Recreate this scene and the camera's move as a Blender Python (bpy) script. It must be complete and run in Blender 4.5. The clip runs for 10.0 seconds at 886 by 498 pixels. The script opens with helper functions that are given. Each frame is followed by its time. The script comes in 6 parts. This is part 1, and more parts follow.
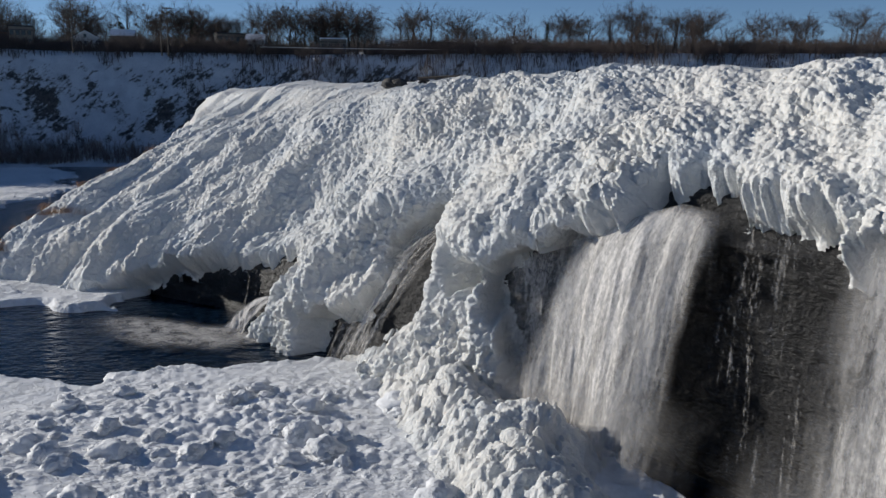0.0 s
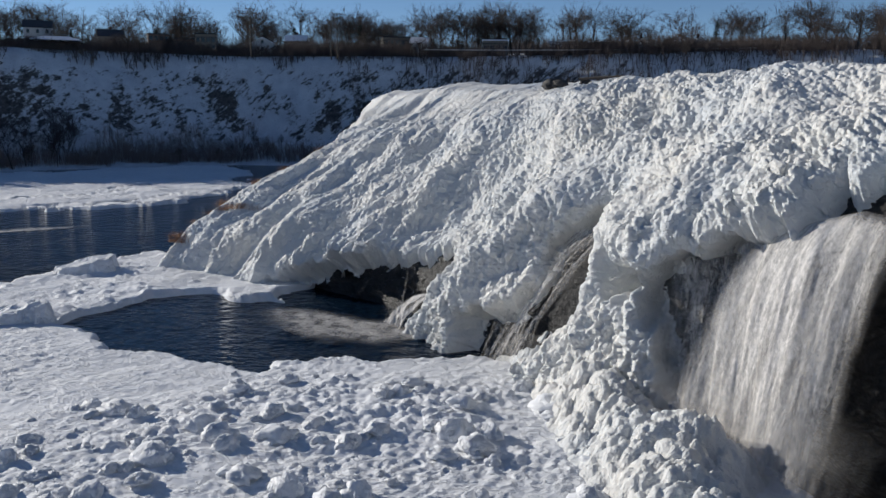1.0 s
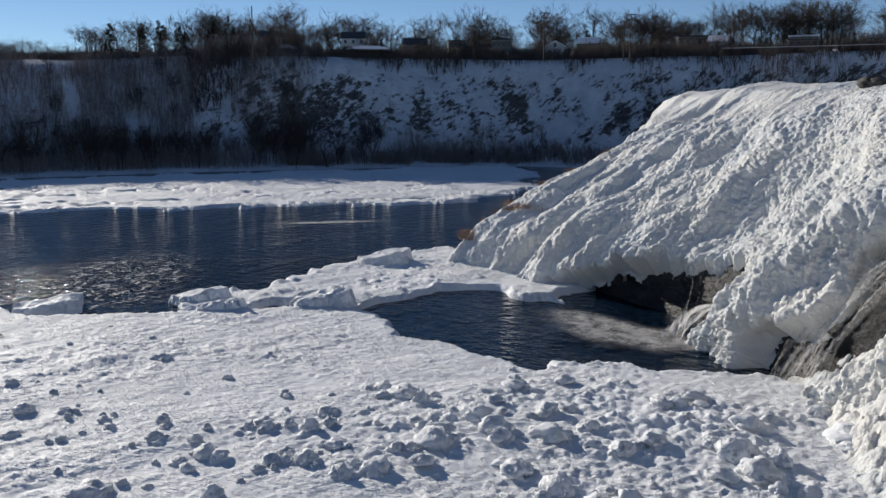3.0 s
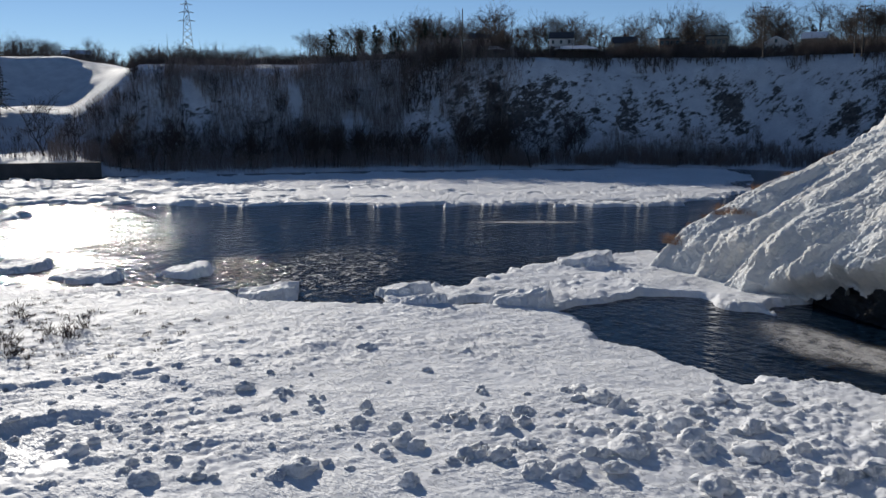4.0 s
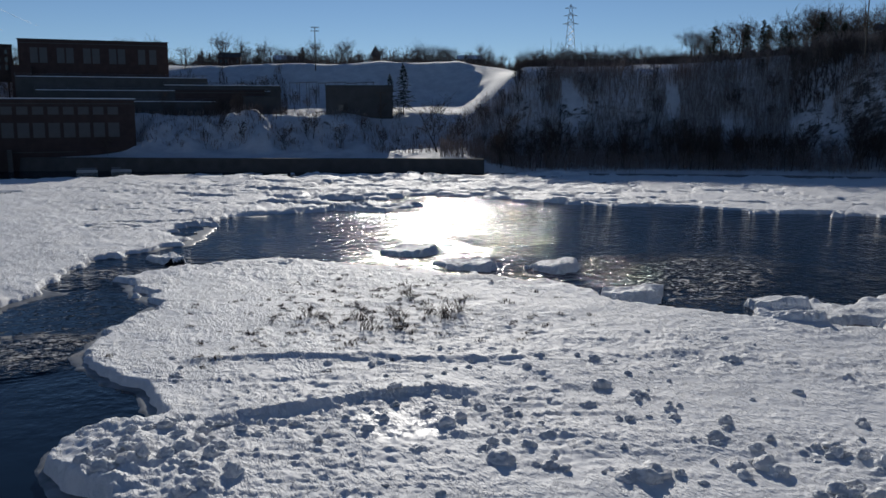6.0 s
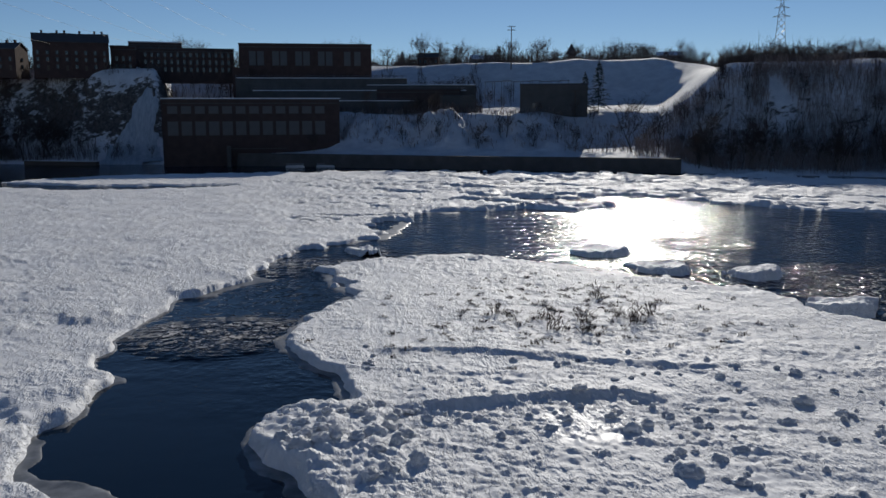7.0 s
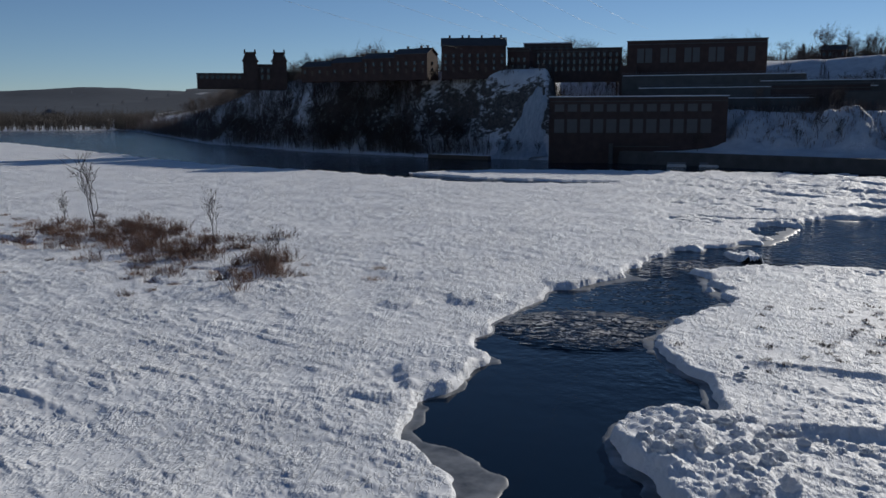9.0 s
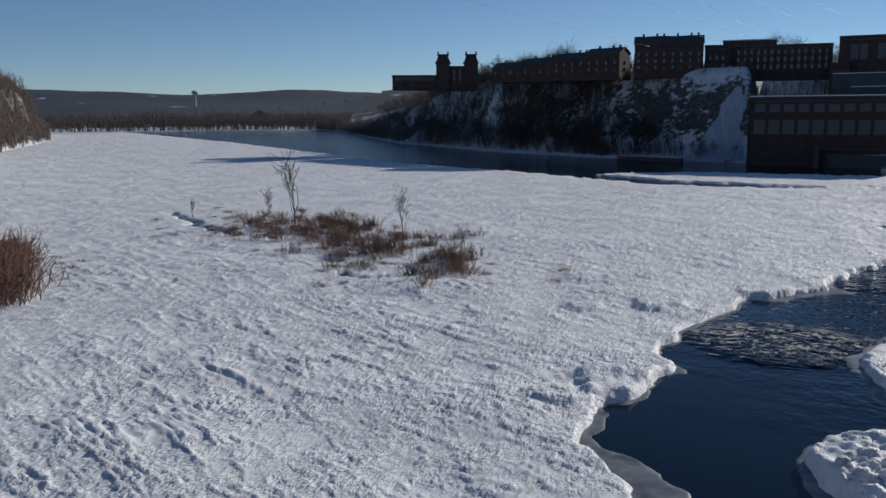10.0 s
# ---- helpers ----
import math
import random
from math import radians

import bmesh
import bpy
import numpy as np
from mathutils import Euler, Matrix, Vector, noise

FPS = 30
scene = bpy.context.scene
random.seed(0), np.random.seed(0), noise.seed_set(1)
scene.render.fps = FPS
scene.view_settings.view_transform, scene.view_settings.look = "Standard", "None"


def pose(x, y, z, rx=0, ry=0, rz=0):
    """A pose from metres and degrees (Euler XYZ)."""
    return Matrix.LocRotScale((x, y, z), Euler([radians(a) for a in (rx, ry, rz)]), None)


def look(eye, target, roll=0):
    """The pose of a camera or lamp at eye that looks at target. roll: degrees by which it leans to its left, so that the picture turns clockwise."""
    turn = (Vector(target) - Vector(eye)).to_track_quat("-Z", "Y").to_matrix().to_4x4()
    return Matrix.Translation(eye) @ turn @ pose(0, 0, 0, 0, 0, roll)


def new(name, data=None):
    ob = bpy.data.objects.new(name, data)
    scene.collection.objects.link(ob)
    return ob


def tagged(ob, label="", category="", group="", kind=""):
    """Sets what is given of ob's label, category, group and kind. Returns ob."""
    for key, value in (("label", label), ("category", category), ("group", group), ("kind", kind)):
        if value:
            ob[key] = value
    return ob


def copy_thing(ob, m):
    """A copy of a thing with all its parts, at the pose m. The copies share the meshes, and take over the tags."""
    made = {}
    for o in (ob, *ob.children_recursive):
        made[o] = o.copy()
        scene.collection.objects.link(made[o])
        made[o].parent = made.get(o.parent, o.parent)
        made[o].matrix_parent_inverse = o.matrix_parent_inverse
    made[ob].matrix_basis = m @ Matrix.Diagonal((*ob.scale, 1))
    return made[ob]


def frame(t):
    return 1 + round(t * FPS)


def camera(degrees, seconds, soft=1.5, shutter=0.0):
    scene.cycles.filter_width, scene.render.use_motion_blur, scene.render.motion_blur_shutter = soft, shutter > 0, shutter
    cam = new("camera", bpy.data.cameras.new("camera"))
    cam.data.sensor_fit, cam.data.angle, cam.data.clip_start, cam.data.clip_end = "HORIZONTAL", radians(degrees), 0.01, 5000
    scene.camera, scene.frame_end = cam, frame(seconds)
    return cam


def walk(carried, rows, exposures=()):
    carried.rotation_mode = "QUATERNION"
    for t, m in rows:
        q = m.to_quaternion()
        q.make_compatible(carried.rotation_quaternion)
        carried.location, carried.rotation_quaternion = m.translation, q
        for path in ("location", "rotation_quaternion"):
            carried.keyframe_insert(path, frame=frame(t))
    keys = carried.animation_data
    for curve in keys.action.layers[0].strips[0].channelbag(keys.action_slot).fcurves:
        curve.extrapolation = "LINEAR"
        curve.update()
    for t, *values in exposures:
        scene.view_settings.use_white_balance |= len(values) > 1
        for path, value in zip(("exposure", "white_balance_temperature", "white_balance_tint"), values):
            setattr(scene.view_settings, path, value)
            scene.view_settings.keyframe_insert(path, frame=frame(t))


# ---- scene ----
# camera: a drone that hovers 20 m over the river and pans to its left
cam = camera(54.9, 10.0)
EYE = 20.0
ROWS = [
    (0.0, 0.13, -9.22, -0.49),
    (0.5, 5.57, -9.25, -0.42),
    (1.0, 10.7, -9.22, -0.34),
    (1.5, 15.8, -9.2, -0.3),
    (2.0, 20.76, -9.18, -0.22),
    (2.2, 21.98, -9.17, -0.19),
    (3.3, 33.75, -9.12, 0.04),
    (3.5, 36.64, -9.11, 0.08),
    (4.0, 43.24, -9.11, 0.07),
    (4.5, 49.44, -9.09, 0.05),
    (5.0, 55.51, -9.08, 0.0),
    (5.5, 61.55, -9.06, 0.0),
    (7.0, 80.58, -9.14, 0.15),
    (7.5, 87.05, -9.2, 0.17),
    (8.0, 93.6, -9.22, 0.18),
    (8.5, 99.32, -9.19, 0.21),
    (9.0, 105.66, -9.2, 0.22),
    (9.5, 111.56, -9.16, 0.25),
    (10.0, 118.14, -9.1, 0.3),
]
walk(cam, [(t, pose(0, 0, EYE, 90 + pitch, roll, yaw)) for t, yaw, pitch, roll in ROWS], [(0, -0.14, 6200, 10), (1.0, 0.0, 6200, 10), (2.0, 0.03, 6300, 10), (3.5, 0.08, 6400, 10), (4.5, -0.12, 6400, 10), (5.5, -0.34, 6300, 10), (7.0, -0.42, 6250, 10), (8.5, -0.4, 6250, 10), (10, -0.19, 6200, 10)])

# ---- light ----
SUN_AZ, SUN_EL = 69.0, 20.0
sun_dir = Vector((-math.sin(radians(SUN_AZ)) * math.cos(radians(SUN_EL)), math.cos(radians(SUN_AZ)) * math.cos(radians(SUN_EL)), math.sin(radians(SUN_EL))))
world = bpy.data.worlds.new("sky")
scene.world = world
world.use_nodes = True
wn = world.node_tree.nodes
sky = wn.new("ShaderNodeTexSky")
sky.sky_type, sky.sun_disc = "NISHITA", False
sky.sun_elevation, sky.sun_rotation = radians(SUN_EL), radians(-SUN_AZ)
sky.altitude, sky.air_density, sky.dust_density, sky.ozone_density = 1500.0, 0.8, 0.02, 3.5
wn["Background"].inputs["Strength"].default_value = 0.078
world.node_tree.links.new(sky.outputs[0], wn["Background"].inputs["Color"])
sun = new("sun", bpy.data.lights.new("sun", "SUN"))
sun.data.energy, sun.data.angle, sun.data.color = 4.2, radians(0.6), (1.0, 0.93, 0.82)
sun.matrix_world = look(sun_dir * 100, (0, 0, 0))

# ---- materials ----
def material(name):
    m = bpy.data.materials.new(name)
    m.use_nodes = True
    nt = m.node_tree
    return m, nt, nt.nodes["Principled BSDF"]


def nd(nt, kind, **values):
    n = nt.nodes.new(kind)
    for k, v in values.items():
        n.inputs[k.replace("_", " ")].default_value = v
    return n


def coords(nt, scale=(1, 1, 1), which="Object"):
    tc = nt.nodes.new("ShaderNodeTexCoord")
    mp = nt.nodes.new("ShaderNodeMapping")
    mp.inputs["Scale"].default_value = scale
    nt.links.new(tc.outputs[which], mp.inputs["Vector"])
    return mp.outputs["Vector"]


def noise_of(nt, vec, scale, detail=4.0, rough=0.55):
    n = nd(nt, "ShaderNodeTexNoise", Scale=scale, Detail=detail, Roughness=rough)
    nt.links.new(vec, n.inputs["Vector"])
    return n.outputs["Fac"]


def ramp(nt, fac, stops):
    r = nt.nodes.new("ShaderNodeValToRGB")
    e = r.color_ramp.elements
    while len(e) < len(stops):
        e.new(0.5)
    for el, (p, c) in zip(e, stops):
        el.position = p
        el.color = (*c, 1) if len(c) == 3 else c
    nt.links.new(fac, r.inputs["Fac"])
    return r.outputs["Color"]


def grey(v):
    return (v, v, v)


def mix(nt, fac, a, b):
    m = nt.nodes.new("ShaderNodeMix")
    m.data_type = "RGBA"
    for sock, val in ((m.inputs[0], fac), (m.inputs[6], a), (m.inputs[7], b)):
        if isinstance(val, (int, float)):
            sock.default_value = val
        elif isinstance(val, tuple):
            sock.default_value = (*val, 1)
        else:
            nt.links.new(val, sock)
    return m.outputs[2]


def math_of(nt, op, a, b=0.0):
    m = nt.nodes.new("ShaderNodeMath")
    m.operation = op
    for i, val in enumerate((a, b)):
        if isinstance(val, (int, float)):
            m.inputs[i].default_value = val
        else:
            nt.links.new(val, m.inputs[i])
    return m.outputs[0]


def bump(nt, bsdf, height, strength, distance=0.1, normal=None):
    b = nd(nt, "ShaderNodeBump", Strength=strength, Distance=distance)
    nt.links.new(height, b.inputs["Height"])
    if normal:
        nt.links.new(normal, b.inputs["Normal"])
    nt.links.new(b.outputs["Normal"], bsdf.inputs["Normal"])
    return b.outputs["Normal"]


def plain(name, colour, rough=0.8, vary=0.25, scale=2.0, metal=0.0, relief=0.15):
    """A matt surface with grain and stains."""
    m, nt, b = material(name)
    v = coords(nt)
    big = noise_of(nt, v, scale * 0.3, 5)
    fine = noise_of(nt, v, scale * 4, 4)
    both = math_of(nt, "ADD", math_of(nt, "MULTIPLY", big, 0.6), math_of(nt, "MULTIPLY", fine, 0.4))
    lo, hi = tuple(c * (1 - vary) for c in colour), tuple(min(1, c * (1 + vary)) for c in colour)
    nt.links.new(ramp(nt, both, [(0.3, lo), (0.7, hi)]), b.inputs["Base Color"])
    b.inputs["Roughness"].default_value, b.inputs["Metallic"].default_value = rough, metal
    bump(nt, b, fine, relief, 0.05)
    return m


def snow_material():
    """Wind-packed snow with glazed patches."""
    m, nt, b = material("snow")
    v = coords(nt)
    big = noise_of(nt, v, 0.06, 6)
    mid = noise_of(nt, v, 1.3, 7, 0.66)
    fine = noise_of(nt, coords(nt, (0.75, 1.7, 1)), 2.6, 2, 0.55)
    tone = mix(nt, 0.5, ramp(nt, big, [(0.3, (0.70, 0.72, 0.75)), (0.7, (0.86, 0.87, 0.88))]), ramp(nt, mid, [(0.25, (0.68, 0.69, 0.71)), (0.6, (0.9, 0.9, 0.9))]))
    nt.links.new(tone, b.inputs["Base Color"])
    spot_d = nt.nodes.new("ShaderNodeVectorMath")
    spot_d.operation = "DISTANCE"
    nt.links.new(v, spot_d.inputs[0])
    spot_d.inputs[1].default_value = (-49, 17.5, 0.7)
    glaze = math_of(nt, "MINIMUM", math_of(nt, "ADD", math_of(nt, "MULTIPLY", spot_d.outputs["Value"], 0.06), math_of(nt, "MULTIPLY", mid, 0.35)), math_of(nt, "ADD", noise_of(nt, v, 0.12, 4), 0.06))
    nt.links.new(ramp(nt, glaze, [(0.32, grey(0.47)), (0.42, grey(0.66))]), b.inputs["Roughness"])
    drift = noise_of(nt, coords(nt, (1, 2.2, 1)), 0.22, 2, 0.45)
    grit = noise_of(nt, coords(nt, (0.7, 1.6, 1)), 1.1, 2, 0.5)
    h = math_of(nt, "ADD", math_of(nt, "MULTIPLY", drift, 0.5), math_of(nt, "MULTIPLY", math_of(nt, "ADD", math_of(nt, "MULTIPLY", grit, 0.7), math_of(nt, "MULTIPLY", fine, 1.0)), ramp(nt, noise_of(nt, coords(nt, (1, 1.5, 1)), 0.16, 5, 0.65), [(0.43, grey(0.06)), (0.62, grey(0.8))])))
    # crisp wind-cut wrinkles in patches
    wv = nd(nt, "ShaderNodeTexNoise", Scale=0.5, Detail=4.0, Roughness=0.6, Distortion=1.6)
    nt.links.new(coords(nt, (1, 2.2, 1)), wv.inputs["Vector"])
    off = math_of(nt, "ABSOLUTE", math_of(nt, "SUBTRACT", wv.outputs["Fac"], 0.5))
    line = math_of(nt, "MULTIPLY", ramp(nt, off, [(0.0, grey(1)), (0.03, grey(0))]), ramp(nt, noise_of(nt, v, 0.09, 4), [(0.42, grey(0.05)), (0.6, grey(1))]))
    h = math_of(nt, "ADD", h, math_of(nt, "MULTIPLY", line, 0.4))
    bump(nt, b, h, 0.6, 0.5)
    b.inputs["Specular IOR Level"].default_value = 0.24
    return m


def ice_material():
    """Frozen spray: creamy white lumps, glazed, bluish where thick."""
    m, nt, b = material("fall_ice")
    v = coords(nt)
    big = noise_of(nt, v, 0.12, 5)
    mid = noise_of(nt, v, 1.2, 6, 0.6)
    vor = nt.nodes.new("ShaderNodeTexVoronoi")
    vor.feature = "SMOOTH_F1"
    vor.inputs["Scale"].default_value = 4.2
    wob = nd(nt, "ShaderNodeTexNoise", Scale=1.5, Detail=3.0)
    nt.links.new(v, wob.inputs["Vector"])
    sh = nt.nodes.new("ShaderNodeVectorMath")
    sh.operation = "ADD"
    nt.links.new(v, sh.inputs[0])
    nt.links.new(wob.outputs["Color"], sh.inputs[1])
    nt.links.new(sh.outputs[0], vor.inputs["Vector"])
    fine = noise_of(nt, v, 6.0, 5, 0.65)
    tone = mix(nt, 0.5, ramp(nt, big, [(0.32, (0.6, 0.65, 0.69)), (0.6, (0.73, 0.71, 0.66))]), ramp(nt, mid, [(0.3, (0.62, 0.635, 0.635)), (0.62, (0.75, 0.735, 0.7))]))
    nt.links.new(tone, b.inputs["Base Color"])
    nt.links.new(ramp(nt, mid, [(0.4, grey(0.6)), (0.65, grey(0.85))]), b.inputs["Roughness"])
    h = math_of(nt, "SUBTRACT", math_of(nt, "ADD", math_of(nt, "MULTIPLY", fine, 0.3), math_of(nt, "MULTIPLY", mid, 0.3)), vor.outputs["Distance"])
    b.inputs["Specular IOR Level"].default_value = 0.25
    bump(nt, b, h, 0.45, 0.3)
    b.inputs["Subsurface Weight"].default_value = 0.15
    b.inputs["Subsurface Radius"].default_value = (0.5, 0.55, 0.6)
    b.inputs["Subsurface Scale"].default_value = 0.2
    return m


# wet rock; the shade under the ice overhang is put into its colours
def rock_material(name="wet_shaded_rock", dark=(0.006, 0.006, 0.007), light=(0.024, 0.023, 0.023), rough=0.5):
    m, nt, b = material(name)
    v = coords(nt, (1, 1, 0.45))
    n1 = noise_of(nt, v, 0.8, 8, 0.65)
    n2 = noise_of(nt, coords(nt, (1, 1, 2.2)), 1.6, 6, 0.6)
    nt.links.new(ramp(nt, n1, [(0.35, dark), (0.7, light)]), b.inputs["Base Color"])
    b.inputs["Roughness"].default_value = rough
    bump(nt, b, math_of(nt, "ADD", n1, n2), 0.9, 0.6)
    return m


def water_material():
    m, nt, b = material("river_water")
    v = coords(nt)
    b.inputs["Base Color"].default_value = (0.004, 0.012, 0.026, 1)
    b.inputs["Specular IOR Level"].default_value = 0.36
    b.inputs["Roughness"].default_value = 0.07
    b.inputs["IOR"].default_value = 1.22
    broad = noise_of(nt, coords(nt, (1, 1.5, 1)), 0.3, 2, 0.5)
    small = math_of(nt, "ADD", math_of(nt, "MULTIPLY", broad, 0.7), noise_of(nt, coords(nt, (1, 1.3, 1)), 0.9, 2.5, 0.5))
    chop = noise_of(nt, coords(nt, (1, 1.2, 1)), 0.6, 2, 0.55)
    # smooth stretches, rippled ones and lively rapids
    sep = nt.nodes.new("ShaderNodeSeparateXYZ")
    nt.links.new(v, sep.inputs[0])
    open_water = math_of(nt, "ADD", math_of(nt, "MULTIPLY", sep.outputs["X"], -0.005), math_of(nt, "MULTIPLY", sep.outputs["Y"], 0.008))
    reach = nt.nodes.new("ShaderNodeVectorMath")
    reach.operation = "LENGTH"
    nt.links.new(v, reach.inputs[0])
    open_water = math_of(nt, "MAXIMUM", open_water, math_of(nt, "SUBTRACT", math_of(nt, "MULTIPLY", reach.outputs["Value"], 0.004), 0.5))
    calm = ramp(nt, math_of(nt, "ADD", open_water, math_of(nt, "MULTIPLY", noise_of(nt, v, 0.03, 3), 0.6)), [(0.45, grey(0.03)), (0.9, grey(1.0))])
    streak = noise_of(nt, coords(nt, (1.0, 0.35, 1)), 0.09, 4, 0.6)
    lively = None
    for x, y, r in ((-22, 75, 9), (-79, 75, 15), (-90, 64, 13), (-66, 88, 10), (-77, -8, 8), (-112, 8, 12), (-122, 62, 9)):
        d = nt.nodes.new("ShaderNodeVectorMath")
        d.operation = "DISTANCE"
        nt.links.new(v, d.inputs[0])
        d.inputs[1].default_value = (x, y, 0)
        one = math_of(nt, "SUBTRACT", 1.0, math_of(nt, "DIVIDE", d.outputs["Value"], float(r)))
        lively = one if lively is None else math_of(nt, "MAXIMUM", lively, one)
    lively = ramp(nt, math_of(nt, "ADD", lively, math_of(nt, "MULTIPLY", math_of(nt, "SUBTRACT", streak, 0.5), 2.0)), [(0.0, grey(0)), (0.3, grey(1))])
    h = math_of(nt, "ADD", math_of(nt, "MULTIPLY", small, math_of(nt, "MULTIPLY", calm, ramp(nt, streak, [(0.35, grey(0.25)), (0.65, grey(1.0))]))), math_of(nt, "MULTIPLY", chop, math_of(nt, "ADD", math_of(nt, "MULTIPLY", lively, 2.0), math_of(nt, "MULTIPLY", calm, 1.1))))
    bump(nt, b, h, 0.6, 0.5)
    return m


def bank_material():
    """Snow on what lies flat, broken dark rock and brush where it is steep."""
    m, nt, b = material("bank_snow_and_rock")
    v = coords(nt)
    geo = nt.nodes.new("ShaderNodeNewGeometry")
    sep = nt.nodes.new("ShaderNodeSeparateXYZ")
    nt.links.new(geo.outputs["Normal"], sep.inputs[0])
    patch = noise_of(nt, v, 0.11, 8, 0.68)
    tilt = coords(nt, (1.8, 1.6, 0.8))
    tilt.node.vector_type = "TEXTURE"
    tilt.node.inputs["Rotation"].default_value = (0, -0.75, 0)
    patch2 = noise_of(nt, tilt, 0.5, 9, 0.7)
    amount = math_of(nt, "ADD", math_of(nt, "MULTIPLY", sep.outputs["Z"], 0.55), math_of(nt, "ADD", math_of(nt, "MULTIPLY", patch, 0.55), math_of(nt, "MULTIPLY", patch2, 0.6)))
    mask = ramp(nt, amount, [(0.79, grey(0)), (0.855, grey(1))])
    rockc = ramp(nt, noise_of(nt, v, 0.7, 6), [(0.3, (0.03, 0.027, 0.026)), (0.7, (0.13, 0.115, 0.105))])
    snowc = ramp(nt, noise_of(nt, v, 0.2, 5), [(0.3, (0.52, 0.54, 0.58)), (0.7, (0.72, 0.735, 0.76))])
    nt.links.new(mix(nt, mask, rockc, snowc), b.inputs["Base Color"])
    b.inputs["Roughness"].default_value = 0.75
    bump(nt, b, math_of(nt, "ADD", patch2, noise_of(nt, v, 1.5, 6)), 0.7, 0.8)
    return m


def wood_hill_material():
    """Far hills: bare woods, distance haze put in as blue base colour, with a few snowy fields."""
    m, nt, b = material("wooded_hills")
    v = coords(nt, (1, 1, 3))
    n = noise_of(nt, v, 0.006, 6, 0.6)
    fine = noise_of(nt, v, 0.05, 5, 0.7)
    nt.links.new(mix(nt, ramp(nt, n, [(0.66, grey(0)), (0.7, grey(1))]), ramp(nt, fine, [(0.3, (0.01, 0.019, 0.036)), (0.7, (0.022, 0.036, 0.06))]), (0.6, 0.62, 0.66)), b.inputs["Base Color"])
    b.inputs["Roughness"].default_value = 0.95
    return m


def seep_material():
    """Thick bluish ice."""
    m, nt, b = material("blue_ice")
    n = noise_of(nt, coords(nt, (1, 1, 0.15)), 0.8, 6, 0.62)
    nt.links.new(ramp(nt, n, [(0.3, (0.25, 0.3, 0.36)), (0.7, (0.46, 0.51, 0.56))]), b.inputs["Base Color"])
    b.inputs["Roughness"].default_value = 0.5
    bump(nt, b, n, 0.8, 0.8)
    return m


def thin_ice_material():
    """New grey ice, wet and nearly clear."""
    m, nt, b = material("thin_grey_ice")
    n = noise_of(nt, coords(nt), 0.5, 6, 0.6)
    nt.links.new(ramp(nt, n, [(0.35, (0.05, 0.055, 0.06)), (0.65, (0.24, 0.245, 0.25))]), b.inputs["Base Color"])
    b.inputs["Roughness"].default_value = 0.4
    bump(nt, b, n, 0.3, 0.1)
    return m


THIN_ICE = thin_ice_material()
HILLS, SEEP = wood_hill_material(), seep_material()
SNOW, ICE, ROCK, WATER, BANK = snow_material(), ice_material(), rock_material(), water_material(), bank_material()
# ---- number helpers ----
def hash3(i, j, k):
    n = (i.astype(np.int64) * 73856093) ^ (j.astype(np.int64) * 19349663) ^ (k.astype(np.int64) * 83492791)
    n = (n ^ (n >> 13)) * 1274126177 & 0x7FFFFFFF
    n = (n ^ (n >> 15)) * 668265263 & 0x7FFFFFFF
    return ((n ^ (n >> 12)) & 0xFFFFFF) / float(0xFFFFFF)


def vnoise(x, y, z):
    """Smooth value noise, 0 to 1."""
    i, j, k = np.floor(x), np.floor(y), np.floor(z)
    u, v, w = x - i, y - j, z - k
    u, v, w = u * u * (3 - 2 * u), v * v * (3 - 2 * v), w * w * (3 - 2 * w)
    out = 0
    for a in (0, 1):
        for b in (0, 1):
            for c in (0, 1):
                out = out + hash3(i + a, j + b, k + c) * (u if a else 1 - u) * (v if b else 1 - v) * (w if c else 1 - w)
    return out


def fbm(x, y, z=0.0, octaves=4, gain=0.5):
    z = np.zeros_like(x) + z
    out, amp, total = 0, 1.0, 0
    for o in range(octaves):
        out, total = out + amp * vnoise(x * 2**o + 17.3 * o, y * 2**o + 5.1 * o, z * 2**o + 9.7 * o), total + amp
        amp *= gain
    return out / total


def cells(x, y, z=0.0):
    """Distance to the nearest of scattered points, one to a unit cell."""
    z = np.zeros_like(x) + z
    i, j, k = np.floor(x), np.floor(y), np.floor(z)
    best = np.full(x.shape, 9.0)
    for a in (-1, 0, 1):
        for b in (-1, 0, 1):
            for c in (-1, 0, 1):
                p, q, r = i + a, j + b, k + c
                d = (p + hash3(p, q, r) - x) ** 2 + (q + hash3(p + 57, q, r) - y) ** 2 + (r + hash3(p, q + 91, r) - z) ** 2
                best = np.minimum(best, d)
    return np.sqrt(best)


def knobs(x, y, z=0.0, size=0.72):
    """Rounded lumps side by side, about -0.3 to 0.45."""
    return np.sqrt(np.clip(size * size - cells(x, y, z) ** 2, 0, 1)) - 0.3


def smooth(a, b, x):
    t = np.clip((x - a) / (b - a), 0, 1)
    return t * t * (3 - 2 * t)


def line_distance(x, y, pts, closed=False):
    """Distance to a line of corners, and the way along it."""
    pts = list(pts) + ([pts[0]] if closed else [])
    best, along, run = np.full(x.shape, 1e9), np.zeros(x.shape), 0.0
    for (ax, ay), (bx, by) in zip(pts, pts[1:]):
        dx, dy = bx - ax, by - ay
        ln = math.hypot(dx, dy)
        t = np.clip(((x - ax) * dx + (y - ay) * dy) / (ln * ln), 0, 1)
        d = np.hypot(x - ax - t * dx, y - ay - t * dy)
        along = np.where(d < best, run + t * ln, along)
        best = np.minimum(best, d)
        run += ln
    return best, along


